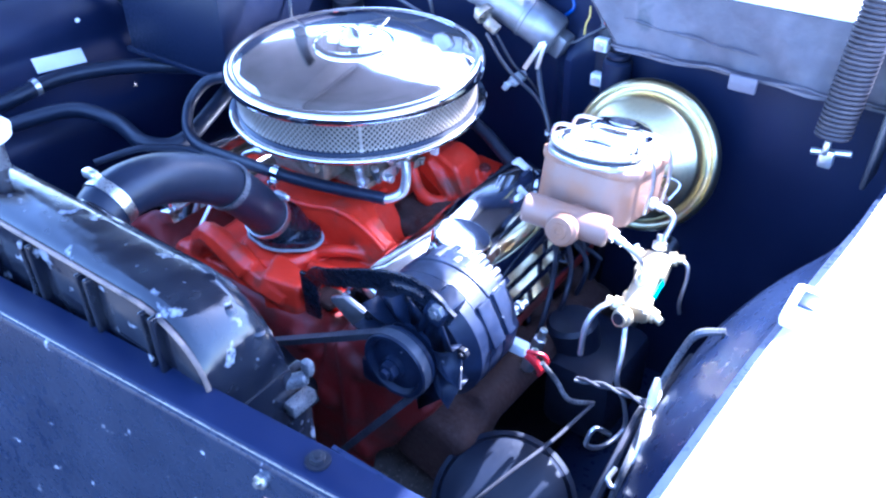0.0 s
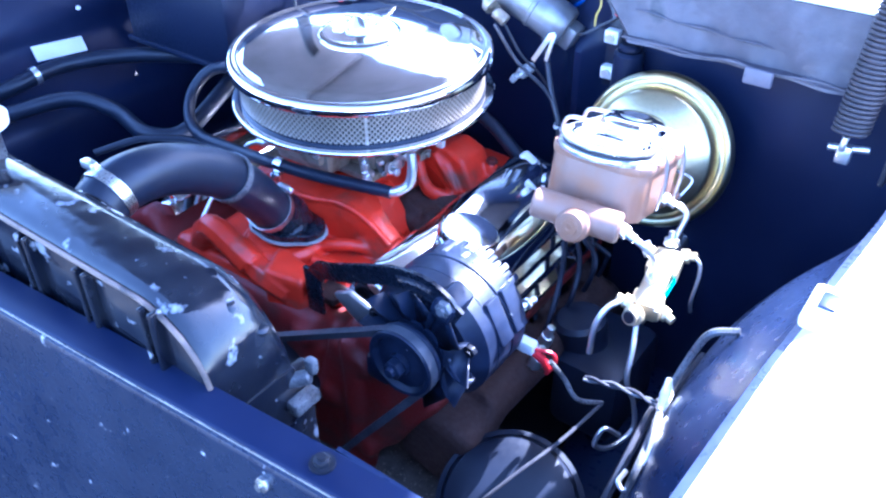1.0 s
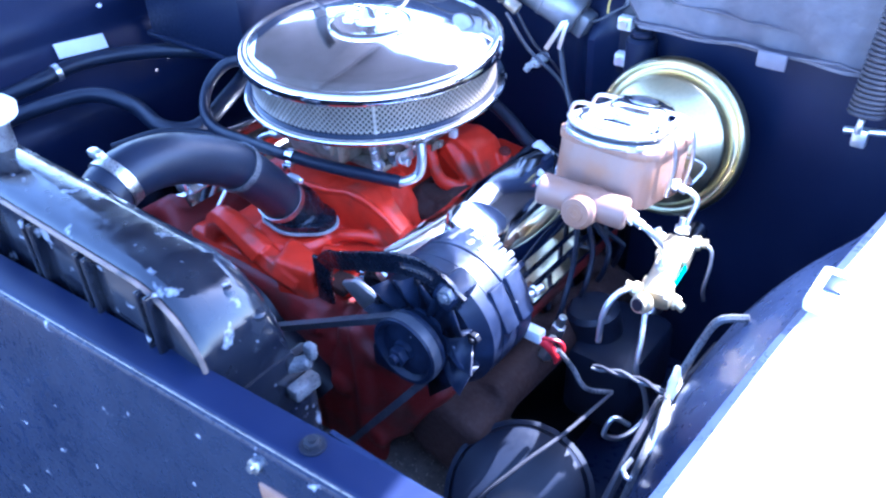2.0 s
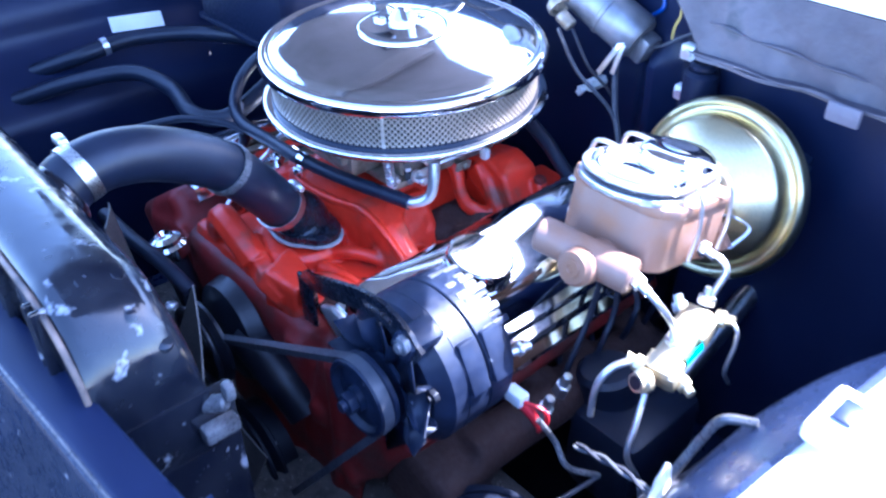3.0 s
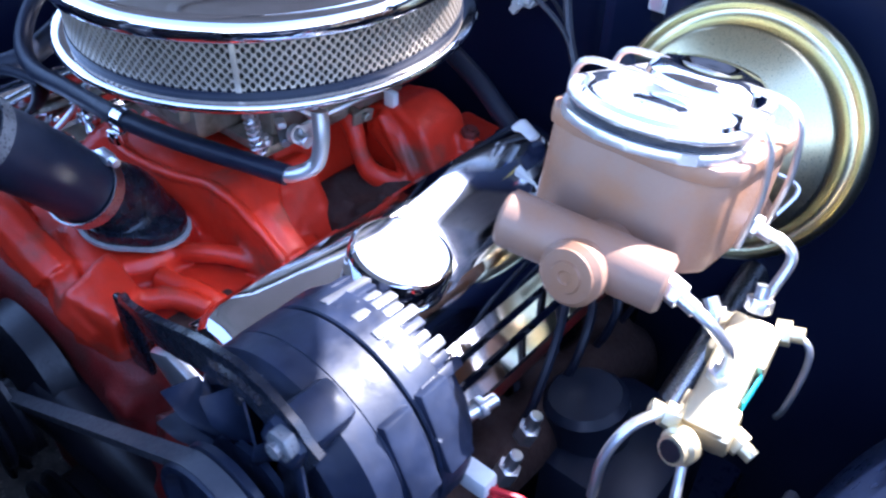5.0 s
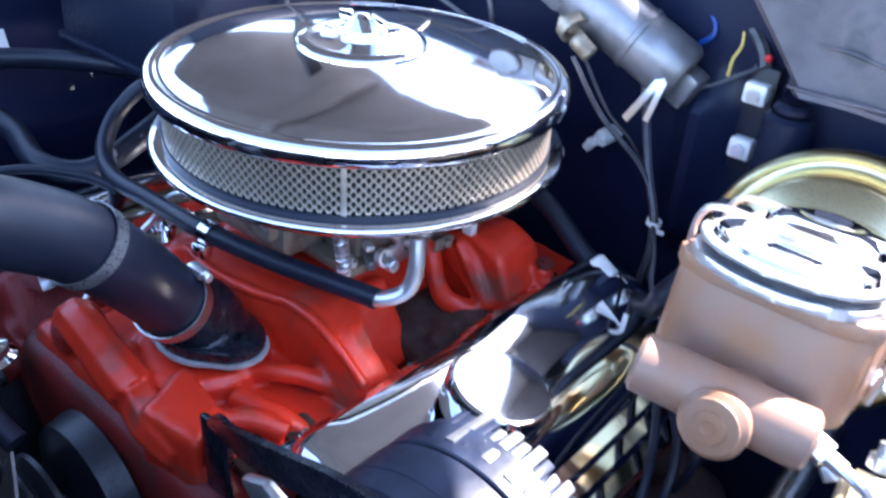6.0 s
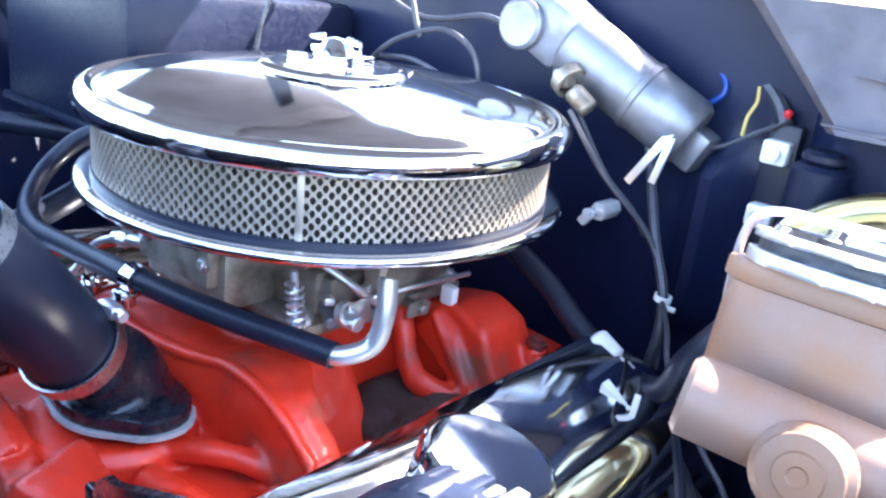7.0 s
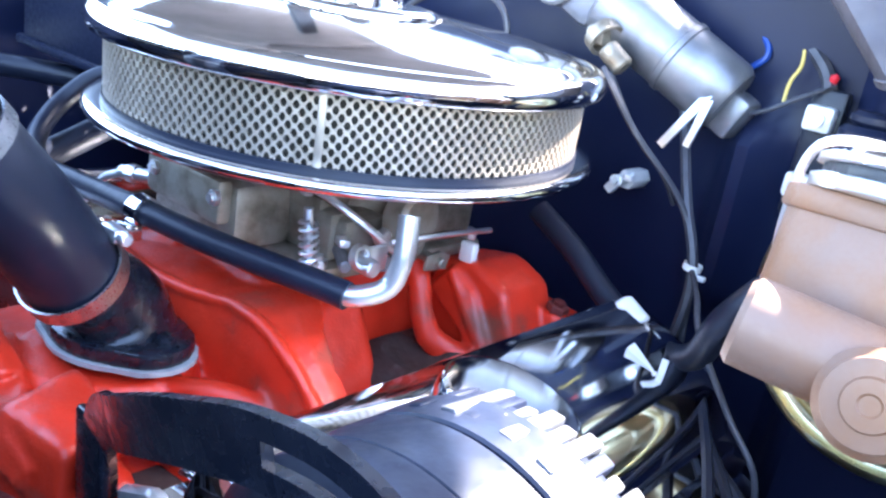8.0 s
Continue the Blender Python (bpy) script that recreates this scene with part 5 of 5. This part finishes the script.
part("elbow_tube", mesh_of(lambda b: tube(b, [(0.118, -0.108, 0.9235), (0.130, -0.102, 0.924), (0.143, -0.090, 0.933), (0.146, -0.085, 0.953), (0.142, -0.081, 0.975)], 0.0065, seg=14)), ZINC, vent, "bent steel end tube")
part("clip", mesh_of(lambda b: band(b, (-0.029, -0.146, 0.929), (1, 0.05, 0), 0.0088, 0.012, 0.002), lambda b: box(b, (-0.029, -0.155, 0.917), (0.014, 0.012, 0.012), 0.002)), CHROME, vent, "bright hose clip")
hose("vacuum_hose", [(-0.30, -0.25, 0.905), (-0.265, -0.195, 0.915), (-0.220, -0.155, 0.912), (-0.188, -0.140, 0.905)], 0.005, RUBBER, "thin black vacuum hose beside the carburetor")

filler = thing("oil_filler", (-0.127, -0.306, 0.76), "chrome capped filler tube at the engine front", "filler tube")
part("tube", mesh_of(lambda b: rod(b, (-0.100, -0.290, 0.70), (-0.120, -0.303, 0.815), 0.017, seg=24)), SATIN, filler)
part("cap", mesh_of(lambda b: lathe(b, [(0.024, 0), (0.025, 0.004), (0.025, 0.016), (0.020, 0.020), (0.020, 0.026), (0.012, 0.030), (0.009, 0.024), (0, 0.024)], turned((-0.1, -0.1, 1), (-0.121, -0.304, 0.812)), 36)), CHROME, filler, "chrome cap")
hose("bypass_hose", [(-0.16, -0.36, 0.88), (-0.10, -0.355, 0.872), (-0.04, -0.345, 0.862), (0.0, -0.335, 0.84)], 0.009, RUBBER, "short black bypass hose at the pump")

hose("heater_hose", [(-0.60, -0.30, 0.90), (-0.555, -0.215, 0.925), (-0.545, -0.135, 0.935), (-0.50, -0.05, 0.935), (-0.42, 0.01, 0.935), (-0.36, 0.05, 0.93)], 0.0125, RUBBER, "ribbed black heater hose along the inner fender", "hose", "heater hoses", 16)
hose("heater_hose", [(-0.56, -0.33, 0.88), (-0.51, -0.25, 0.905), (-0.46, -0.175, 0.915), (-0.39, -0.150, 0.905), (-0.31, -0.158, 0.895), (-0.265, -0.125, 0.895), (-0.265, -0.05, 0.925), (-0.28, 0.02, 0.95)], 0.0125, RUBBER, "black heater hose sagging behind the engine", "hose", "heater hoses", 16)
hose("overflow_hose", [(-0.62, -0.02, 1.10), (-0.61, 0.03, 1.04), (-0.58, 0.06, 0.98), (-0.52, 0.07, 0.95), (-0.45, 0.06, 0.945)], 0.011, RUBBER, "black hose curving down the inner fender")
solo("line_fitting", mesh_of(lambda b: box(b, (-0.122, -0.128, 0.884), (0.010, 0.008, 0.016), 0.002, Matrix.Rotation(radians(25), 4, "Y")), lambda b: rod(b, (-0.128, -0.130, 0.891), (-0.116, -0.136, 0.876), 0.0045, seg=12, chamfer=0.001), lambda b: tube(b, [(-0.126, -0.132, 0.894), (-0.118, -0.138, 0.902), (-0.108, -0.140, 0.898), (-0.104, -0.138, 0.888)], 0.0028, seg=8)), CHROME, "bright chrome line fitting beside the carburetor", "fitting")
solo("fuel_line", mesh_of(lambda b: tube(b, [(-0.090, -0.127, 0.937), (-0.110, -0.133, 0.926), (-0.122, -0.145, 0.902), (-0.128, -0.180, 0.875), (-0.122, -0.225, 0.84)], 0.003, seg=10)), ZINC, "bright steel fuel line to the carburetor", "fuel line")
hose_tie = thing("hose_tie", (-0.55, -0.17, 0.925), "bare metal tie round the heater hose", "tie")
part("band", mesh_of(lambda b: band(b, (-0.550, -0.178, 0.932), (0.1, 1, 0.15), 0.0128, 0.009, 0.0015)), ZINC, hose_tie)

heater = thing("heater_box", (-0.36, 0.10, 0.95), "large blue-black heater box on the firewall", "heater box")
part("case", mesh_of(lambda b: box(b, (-0.360, 0.105, 1.035), (0.245, 0.28, 0.14), 0.010)), HEATER, heater)
part("lip", mesh_of(lambda b: box(b, (-0.360, -0.030, 0.966), (0.262, 0.014, 0.010), 0.003)), HEATER, heater)
part("pipe", mesh_of(lambda b: rod(b, (-0.27, 0.0, 0.95), (-0.27, 0.06, 0.98), 0.011)), STEEL, heater)

sticker = solo("sticker", mesh_of(lambda b: box(b, (-0.604, -0.098, 0.938), (0.0016, 0.090, 0.026), 0, Matrix.Rotation(radians(-34), 4, "Y") @ Matrix.Rotation(radians(-6), 4, "X"))), PAPERTAG, "torn white paper label on the inner fender", "label")
solo("rivet", mesh_of(lambda b: lathe(b, [(0.006, 0), (0.005, 0.002), (0, 0.003)], turned((1, 0, 0.2), (-0.625, -0.035, 0.985)), 16)), CERAMIC, "pale round plug in the inner fender", "plug")

# ---- firewall fittings ----
wiper = thing("wiper_motor", (0.12, 0.24, 1.0), "silver cylindrical wiper motor on the firewall", "wiper motor")
WA, WB = Vector((0.070, 0.205, 1.112)), Vector((0.186, 0.225, 1.052))
part("can", mesh_of(lambda b: lathe(b, [(0, 0), (0.026, 0), (0.030, 0.004), (0.030, 0.074), (0.0315, 0.075), (0.0315, 0.080), (0.030, 0.081), (0.030, (WB - WA).length - 0.006), (0.026, (WB - WA).length), (0.012, (WB - WA).length + 0.001), (0.010, (WB - WA).length + 0.006), (0, (WB - WA).length + 0.006)], turned(WB - WA, WA), 40)), DULL, wiper, "dull silver motor can")
part("gearbox", mesh_of(lambda b: box(b, (0.044, 0.215, 1.122), (0.070, 0.060, 0.055), 0.010, Matrix.Rotation(radians(26), 4, "Y")), lambda b: rod(b, (0.03, 0.20, 1.12), (0.03, 0.175, 1.12), 0.022, chamfer=0.003)), DULL, wiper)
part("end_cover", mesh_of(lambda b: box(b, WB + Vector((0.004, 0.004, -0.010)), (0.020, 0.03, 0.035), 0.004, Matrix.Rotation(radians(26), 4, "Y"))), DULL, wiper)
part("plug", mesh_of(lambda b: rod(b, (0.098, 0.170, 1.075), (0.116, 0.173, 1.062), 0.009, chamfer=0.002), lambda b: band(b, (0.090, 0.176, 1.082), (0.8, -0.2, -0.5), 0.012, 0.010, 0.003), lambda b: box(b, (0.082, 0.182, 1.082), (0.018, 0.018, 0.016), 0.004)), CARB, wiper, "tarnished ring connector")
part("tape", mesh_of(lambda b: tube(b, [WB + Vector((-0.004, -0.028, 0.008)), WB + Vector((-0.014, -0.034, -0.012)), WB + Vector((-0.030, -0.040, -0.042))], 0, flat=(0.007, 0.002, (1, 0, 0.3))),
                     lambda b: tube(b, [WB + Vector((-0.004, -0.028, 0.004)), WB + Vector((-0.006, -0.034, -0.015)), WB + Vector((-0.010, -0.038, -0.038))], 0, flat=(0.006, 0.002, (1, 0, 0.2)))), ZINC, wiper, "hanging strip of pale tape")

resistor = thing("ballast_resistor", (0.253, 0.23, 0.99), "black ballast strip with two white ceramic ends", "resistor")
part("body", mesh_of(lambda b: box(b, (0.253, 0.246, 1.026), (0.026, 0.012, 0.10), 0.003)), RUBBER, resistor)
for z in (1.054, 1.002):
    e = part("end_block", mesh_of(lambda b: box(b, (0.253, 0.233, z), (0.021, 0.016, 0.019), 0.003)), CERAMIC, resistor, "white ceramic end block")
    part("terminal", mesh_of(lambda b: rod(b, (0.253, 0.2255, z), (0.253, 0.220, z), 0.006, seg=12)), ZINC, e)
solo("fuse_holder", mesh_of(lambda b: rod(b, (0.250, 0.243, 1.077), (0.253, 0.239, 1.087), 0.0034, seg=12, chamfer=0.002)), REDWIRE, "small red plastic wire cap on the cowl wiring", "wire cap")
solo("relay", mesh_of(lambda b: rod(b, (0.300, 0.185, 0.995), (0.300, 0.185, 1.060), 0.020, seg=20, chamfer=0.004), lambda b: rod(b, (0.300, 0.185, 1.060), (0.300, 0.185, 1.070), 0.015, seg=20, chamfer=0.003)), HEATER, "dark round flasher can beside the resistor", "relay")
# white ceramic colour stands for sun on the bare stud
stud = solo("firewall_stud", mesh_of(lambda b: hexnut(b, (0.117, 0.250, 0.968), (0, -1, 0), 0.009, 0.030), lambda b: rod(b, (0.117, 0.22, 0.968), (0.115, 0.202, 0.969), 0.004, seg=10), lambda b: box(b, (0.110, 0.212, 0.961), (0.009, 0.008, 0.012), 0.002, Matrix.Rotation(radians(35), 4, "Y")), lambda b: box(b, (0.125, 0.210, 0.973), (0.008, 0.008, 0.007), 0.002, Matrix.Rotation(radians(20), 4, "X"))), CERAMIC, "metal stud on the firewall, sun glare in its white colour", "stud")


def wire(points, label, material=WIRE, r=0.0022, name="wire"):
    return solo(name, mesh_of(lambda b: tube(b, points, r, seg=7, steps=8)), material, label, "wire", "engine wires")


wire([(0.150, 0.20, 1.075), (0.160, 0.21, 1.03), (0.192, 0.180, 0.975), (0.215, 0.168, 0.931), (0.217, 0.165, 0.88), (0.20, 0.17, 0.80)], "black wire bundle down the firewall", r=0.0042)
wire([(0.105, 0.16, 1.06), (0.150, 0.15, 1.02), (0.190, 0.172, 0.975), (0.213, 0.172, 0.931), (0.222, 0.170, 0.87)], "thin black wire beside the bundle", r=0.0026)
wire([(0.090, 0.20, 1.055), (0.130, 0.195, 1.01), (0.155, 0.205, 0.985), (0.165, 0.22, 0.96)], "thin wire behind the air cleaner", r=0.002)
solo("cable_tie", mesh_of(lambda b: band(b, (0.215, 0.168, 0.931), (0.1, 0, 1), 0.0062, 0.005, 0.001), lambda b: box(b, (0.224, 0.163, 0.926), (0.010, 0.004, 0.004), 0.001)), PAPERTAG, "pale cable tie on the wire bundle", "cable tie")
wire([(0.213, 0.17, 0.93), (0.240, 0.125, 0.925), (0.266, 0.08, 0.914), (0.299, 0.08, 0.871), (0.326, 0.08, 0.838), (0.335, 0.08, 0.78)], "thin black wire drooping behind the valve cover", r=0.0022)
wire([(0.194, 0.225, 1.042), (0.215, 0.228, 1.052), (0.236, 0.233, 1.067), (0.250, 0.240, 1.076)], "black wire from the motor to the red cap", r=0.0018)
wire([(0.222, 0.236, 1.060), (0.222, 0.238, 1.075), (0.226, 0.240, 1.088), (0.224, 0.243, 1.100)], "short yellow wire standing up", YELLOW, 0.0014)
wire([(0.150, 0.26, 1.12), (0.185, 0.255, 1.105), (0.195, 0.25, 1.09), (0.180, 0.25, 1.075)], "blue wire loop behind the wiper motor", BLUEWIRE, 0.0026)
wire([(0.15, 0.30, 1.16), (0.20, 0.27, 1.12), (0.240, 0.25, 1.09), (0.252, 0.24, 1.075)], "grey cable running up to the cowl", r=0.0055)
for k, pts in enumerate(([(-0.20, 0.18, 1.16), (-0.12, 0.21, 1.11), (-0.02, 0.20, 1.12), (0.04, 0.19, 1.10)], [(-0.172, 0.205, 1.055), (-0.150, 0.20, 1.072), (-0.119, 0.20, 1.089), (-0.077, 0.20, 1.101), (-0.045, 0.20, 1.094), (-0.026, 0.20, 1.075), (-0.020, 0.205, 1.03)], [(-0.165, 0.21, 1.062), (-0.11, 0.205, 1.066), (-0.05, 0.20, 1.052), (0.02, 0.205, 1.03)], [(-0.30, 0.15, 1.17), (-0.15, 0.20, 1.15), (-0.10, 0.20, 1.09)])):
    wire(pts, "loose black wire behind the air cleaner", r=0.003)
wire([(-0.229, 0.10, 1.02), (-0.228, 0.10, 1.055), (-0.224, 0.10, 1.08), (-0.214, 0.105, 1.115)], "pale taped cable hanging behind the air cleaner", WORN, 0.0026)
coilthing = thing("ignition_coil", (-0.20, 0.205, 0.96), "black ignition coil with chrome neck at the firewall", "ignition coil")
part("can", mesh_of(lambda b: rod(b, (-0.200, 0.205, 0.96), (-0.200, 0.205, 1.045), 0.026, chamfer=0.004)), SATIN, coilthing)
part("tower", mesh_of(lambda b: rod(b, (-0.200, 0.205, 1.045), (-0.200, 0.205, 1.072), 0.013, 0.009)), SATIN, coilthing)
part("terminal", mesh_of(lambda b: rod(b, (-0.215, 0.187, 1.045), (-0.215, 0.187, 1.062), 0.0042)), REDWIRE, coilthing, "red terminal cap")
part("strap", mesh_of(lambda b: band(b, (-0.200, 0.205, 1.0), (0, 0, 1), 0.0262, 0.02, 0.0015)), CHROME, coilthing)

# vacuum hose from the carburettor to the booster
booster_hose = thing("booster_hose", (0.22, 0.10, 0.87), "black booster vacuum hose with bright ferrule", "hose")
part("hose", mesh_of(lambda b: tube(b, [(0.10, 0.120, 0.945), (0.140, 0.118, 0.925), (0.175, 0.112, 0.905), (0.205, 0.107, 0.892), (0.235, 0.108, 0.882), (0.265, 0.085, 0.900), (0.290, 0.045, 0.945), (0.315, 0.055, 0.985)], 0.0095, seg=14, steps=10)), RUBBER, booster_hose)
# sunlit chrome painted as plain white on the ferrule
part("ferrule", mesh_of(lambda b: rod(b, (0.192, 0.108, 0.902), (0.213, 0.106, 0.892), 0.0115, seg=20, chamfer=0.002)), CERAMIC, booster_hose, "chrome ferrule, sun glare in its white colour")
# spark plug leads beside the driver's valve cover
for k, y in enumerate((-0.06, 0.0, 0.055, 0.10)):
    wire([(0.19, 0.14, 0.875), (0.25, 0.125 - 0.01 * k, 0.875 - 0.012 * k), (0.325 + 0.004 * k, 0.04 + y * 0.6, 0.845 - 0.014 * k), (0.345, y, 0.79), (0.33, y, 0.74)], "black spark plug lead beside the valve cover", RUBBER, 0.0038, "spark_plug_lead")
clipthing = thing("wire_loom", (0.182, 0.104, 0.865), "bright wire loom clip at the end of the valve cover", "wire clip")
part("clip", mesh_of(lambda b: tube(b, [(0.170, 0.108, 0.878), (0.182, 0.104, 0.890), (0.196, 0.102, 0.884), (0.204, 0.104, 0.866), (0.212, 0.106, 0.845)], 0, flat=(0.010, 0.002, (0, 1, 0.2)))), PAPERTAG, clipthing)
part("shard", mesh_of(lambda b: tube(b, [(0.230, 0.060, 0.898), (0.238, 0.061, 0.892), (0.247, 0.062, 0.885)], 0, flat=(0.006, 0.0012, (1, 0.2, 0.6)))), PAPERTAG, clipthing, "torn pale strip")
for k, (x0, z0, x1, z1, w) in enumerate(((0.232, 0.874, 0.240, 0.857, 0.0062), (0.249, 0.887, 0.246, 0.868, 0.0058), (0.255, 0.898, 0.253, 0.875, 0.0044))):
    part("clip", mesh_of(lambda b: tube(b, [(x0, 0.062, z0), ((x0 + x1) / 2 + 0.002, 0.057, (z0 + z1) / 2), (x1, 0.060, z1)], 0, flat=(w, 0.002, (1, -0.3 + 0.3 * k, 0.3)))), PAPERTAG, clipthing)
for k in range(3):
    wire([(0.19, 0.138, 0.878), (0.222, 0.095, 0.890 - 0.006 * k), (0.243 + 0.007 * k, 0.064, 0.882 - 0.006 * k), (0.262 + 0.007 * k, 0.035, 0.850), (0.285 + 0.008 * k, -0.01 + 0.02 * k, 0.800), (0.31, -0.03 + 0.03 * k, 0.75)],
         "black ignition lead held by the bright loom clip", RUBBER, 0.0036, "spark_plug_lead")
solo("brake_fitting", mesh_of(lambda b: hexnut(b, (0.292, 0.052, 0.812), (0.3, -1, 0.4), 0.009, 0.012)), COPPER, "rust-tinted hex fitting below the master cylinder", "fitting")

# ---- low in the bay ----
manifold_out = thing("exhaust_manifold", (0.31, -0.05, 0.66), "rusty brown cast exhaust manifold below the valve cover", "exhaust manifold")


def exhaust(bm):
    tube(bm, [(0.33, -0.20, 0.735), (0.335, -0.08, 0.735), (0.335, 0.05, 0.73), (0.34, 0.12, 0.70), (0.34, 0.14, 0.60)], 0.030, seg=14)
    for y in (-0.18, -0.07, 0.0, 0.10):
        tube(bm, [(0.24, y, 0.745), (0.29, y, 0.75), (0.33, y, 0.735)], 0.024, seg=12)
    box(bm, (0.305, -0.215, 0.70), (0.09, 0.09, 0.11), 0.015, Matrix.Rotation(radians(18), 4, "Y"))


remeshed(part("casting", mesh_of(exhaust), RUST, manifold_out), 0.006, 4)
for bx, by in ((0.346, -0.074), (0.356, -0.114)):
    part("bolt", mesh_of(lambda b: hexnut(b, (bx, by, 0.757), (0.3, 0.1, 1), 0.0095, 0.018), lambda b: rod(b, (bx + 0.004, by + 0.001, 0.772), (bx + 0.009, by + 0.003, 0.790), 0.0055, seg=12, chamfer=0.001)), ZINC, manifold_out, "bright stud and nut")
mount = solo("engine_mount", mesh_of(lambda b: box(b, (0.292, -0.185, 0.61), (0.07, 0.07, 0.10), 0.015, Matrix.Rotation(radians(24), 4, "Y"))), RUST, "rusty engine mount on the crossmember", "engine mount")
gear = thing("steering_gear", (0.40, 0.0, 0.62), "black steering gear box with round cover", "steering gear")
part("housing", mesh_of(lambda b: box(b, (0.405, 0.0, 0.68), (0.10, 0.14, 0.12), 0.02), lambda b: rod(b, (0.375, -0.01, 0.72), (0.365, -0.015, 0.775), 0.036, chamfer=0.006)), RUBBER, gear)
part("shaft", mesh_of(lambda b: rod(b, (0.41, 0.05, 0.72), (0.41, 0.235, 0.80), 0.014)), STEEL, gear)
horn = thing("horn", (0.43, -0.30, 0.62), "black round horn low beside the radiator", "horn")
part("shell", mesh_of(lambda b: lathe(b, [(0, 0.02), (0.05, 0.022), (0.075, 0.012), (0.082, 0.0), (0.075, -0.02), (0.04, -0.04), (0, -0.045)], turned((0.2, -0.5, 0.8), (0.420, -0.265, 0.69)), 40)), RUBBER, horn)
part("rim", mesh_of(lambda b: lathe(b, [(0.080, 0.006), (0.086, 0.004), (0.086, -0.004), (0.080, -0.006), (0.080, 0.006)], turned((0.2, -0.5, 0.8), (0.420, -0.265, 0.69)), 40)), RUBBER, horn)
part("bracket", mesh_of(lambda b: box(b, (0.428, -0.245, 0.63), (0.03, 0.006, 0.10), 0.002)), SATIN, horn)
wire([(0.418, -0.196, 0.862), (0.432, -0.185, 0.835), (0.450, -0.185, 0.815), (0.47, -0.16, 0.80)], "taped alternator lead hanging from the plug", WORN, 0.0030)
wire([(0.47, -0.16, 0.80), (0.455, -0.23, 0.79), (0.43, -0.29, 0.77), (0.405, -0.33, 0.73), (0.40, -0.34, 0.66)], "dark grey cable curving over the horn", WIRE, 0.0022)
for turn in (0.0, math.pi):
    wire([(0.455 + 0.0101 * k, -0.185 + 0.0022 * math.cos(k * 1.3 + turn), 0.850 + 0.012 * math.sin(k * 0.26) + 0.0022 * math.sin(k * 1.3 + turn)) for k in range(9)],
         "frayed twisted strand off the wiring harness", WORN if turn else WIRE, 0.0019)
wire([(0.585, -0.130, 0.945), (0.560, -0.138, 0.935), (0.547, -0.140, 0.90), (0.541, -0.165, 0.868), (0.546, -0.205, 0.864), (0.552, -0.245, 0.862), (0.555, -0.275, 0.855), (0.55, -0.30, 0.80)], "wiring harness along the inner fender", WORN, 0.0042)
wire([(0.532, -0.02, 0.80), (0.531, -0.10, 0.81), (0.531, -0.17, 0.84), (0.534, -0.24, 0.83), (0.528, -0.31, 0.76)], "thin dark loom behind the harness", WIRE, 0.005)
torn = thing("harness_tape", (0.545, -0.20, 0.855), "torn pale tape hanging off the wiring harness", "tape")
part("wrap", mesh_of(lambda b: tube(b, [(0.538, -0.166, 0.884), (0.542, -0.178, 0.872), (0.545, -0.196, 0.866)], 0.006, radii=[0.003, 0.007, 0.004], seg=7)), PAPERTAG, torn)
part("wrap", mesh_of(lambda b: tube(b, [(0.549, -0.212, 0.868), (0.554, -0.235, 0.872), (0.558, -0.258, 0.862), (0.556, -0.272, 0.850)], 0.005, radii=[0.006, 0.0045, 0.003, 0.005], seg=7)), ZINC, torn, "bright crumpled clip")
part("tail", mesh_of(lambda b: tube(b, [(0.556, -0.272, 0.850), (0.552, -0.286, 0.842), (0.544, -0.284, 0.846), (0.546, -0.272, 0.852)], 0.0026, seg=6)), ZINC, torn)

# hood hinge spring
spring = thing("hood_spring", (0.59, 0.12, 1.03), "dark coil spring of the hood hinge", "spring")
part("coil", mesh_of(lambda b: coil(b, (0.593, 0.115, 1.062), (0.600, 0.135, 1.215), 0.0178, 0.0024, 29)), SPRING, spring)
part("hook", mesh_of(lambda b: tube(b, [(0.593, 0.100, 1.062), (0.592, 0.100, 1.048), (0.592, 0.118, 1.042)], 0.0036)), ZINC, spring)
part("pin", mesh_of(lambda b: rod(b, (0.576, 0.112, 1.040), (0.618, 0.116, 1.046), 0.004, seg=12, chamfer=0.001), lambda b: box(b, (0.594, 0.112, 1.036), (0.016, 0.012, 0.022), 0.003)), ZINC, spring, "bright hinge pin")
part("hinge_plate", mesh_of(lambda b: box(b, (0.640, 0.15, 1.09), (0.006, 0.09, 0.16), 0.002, Matrix.Rotation(radians(-12), 4, "X"))), SATIN, spring)
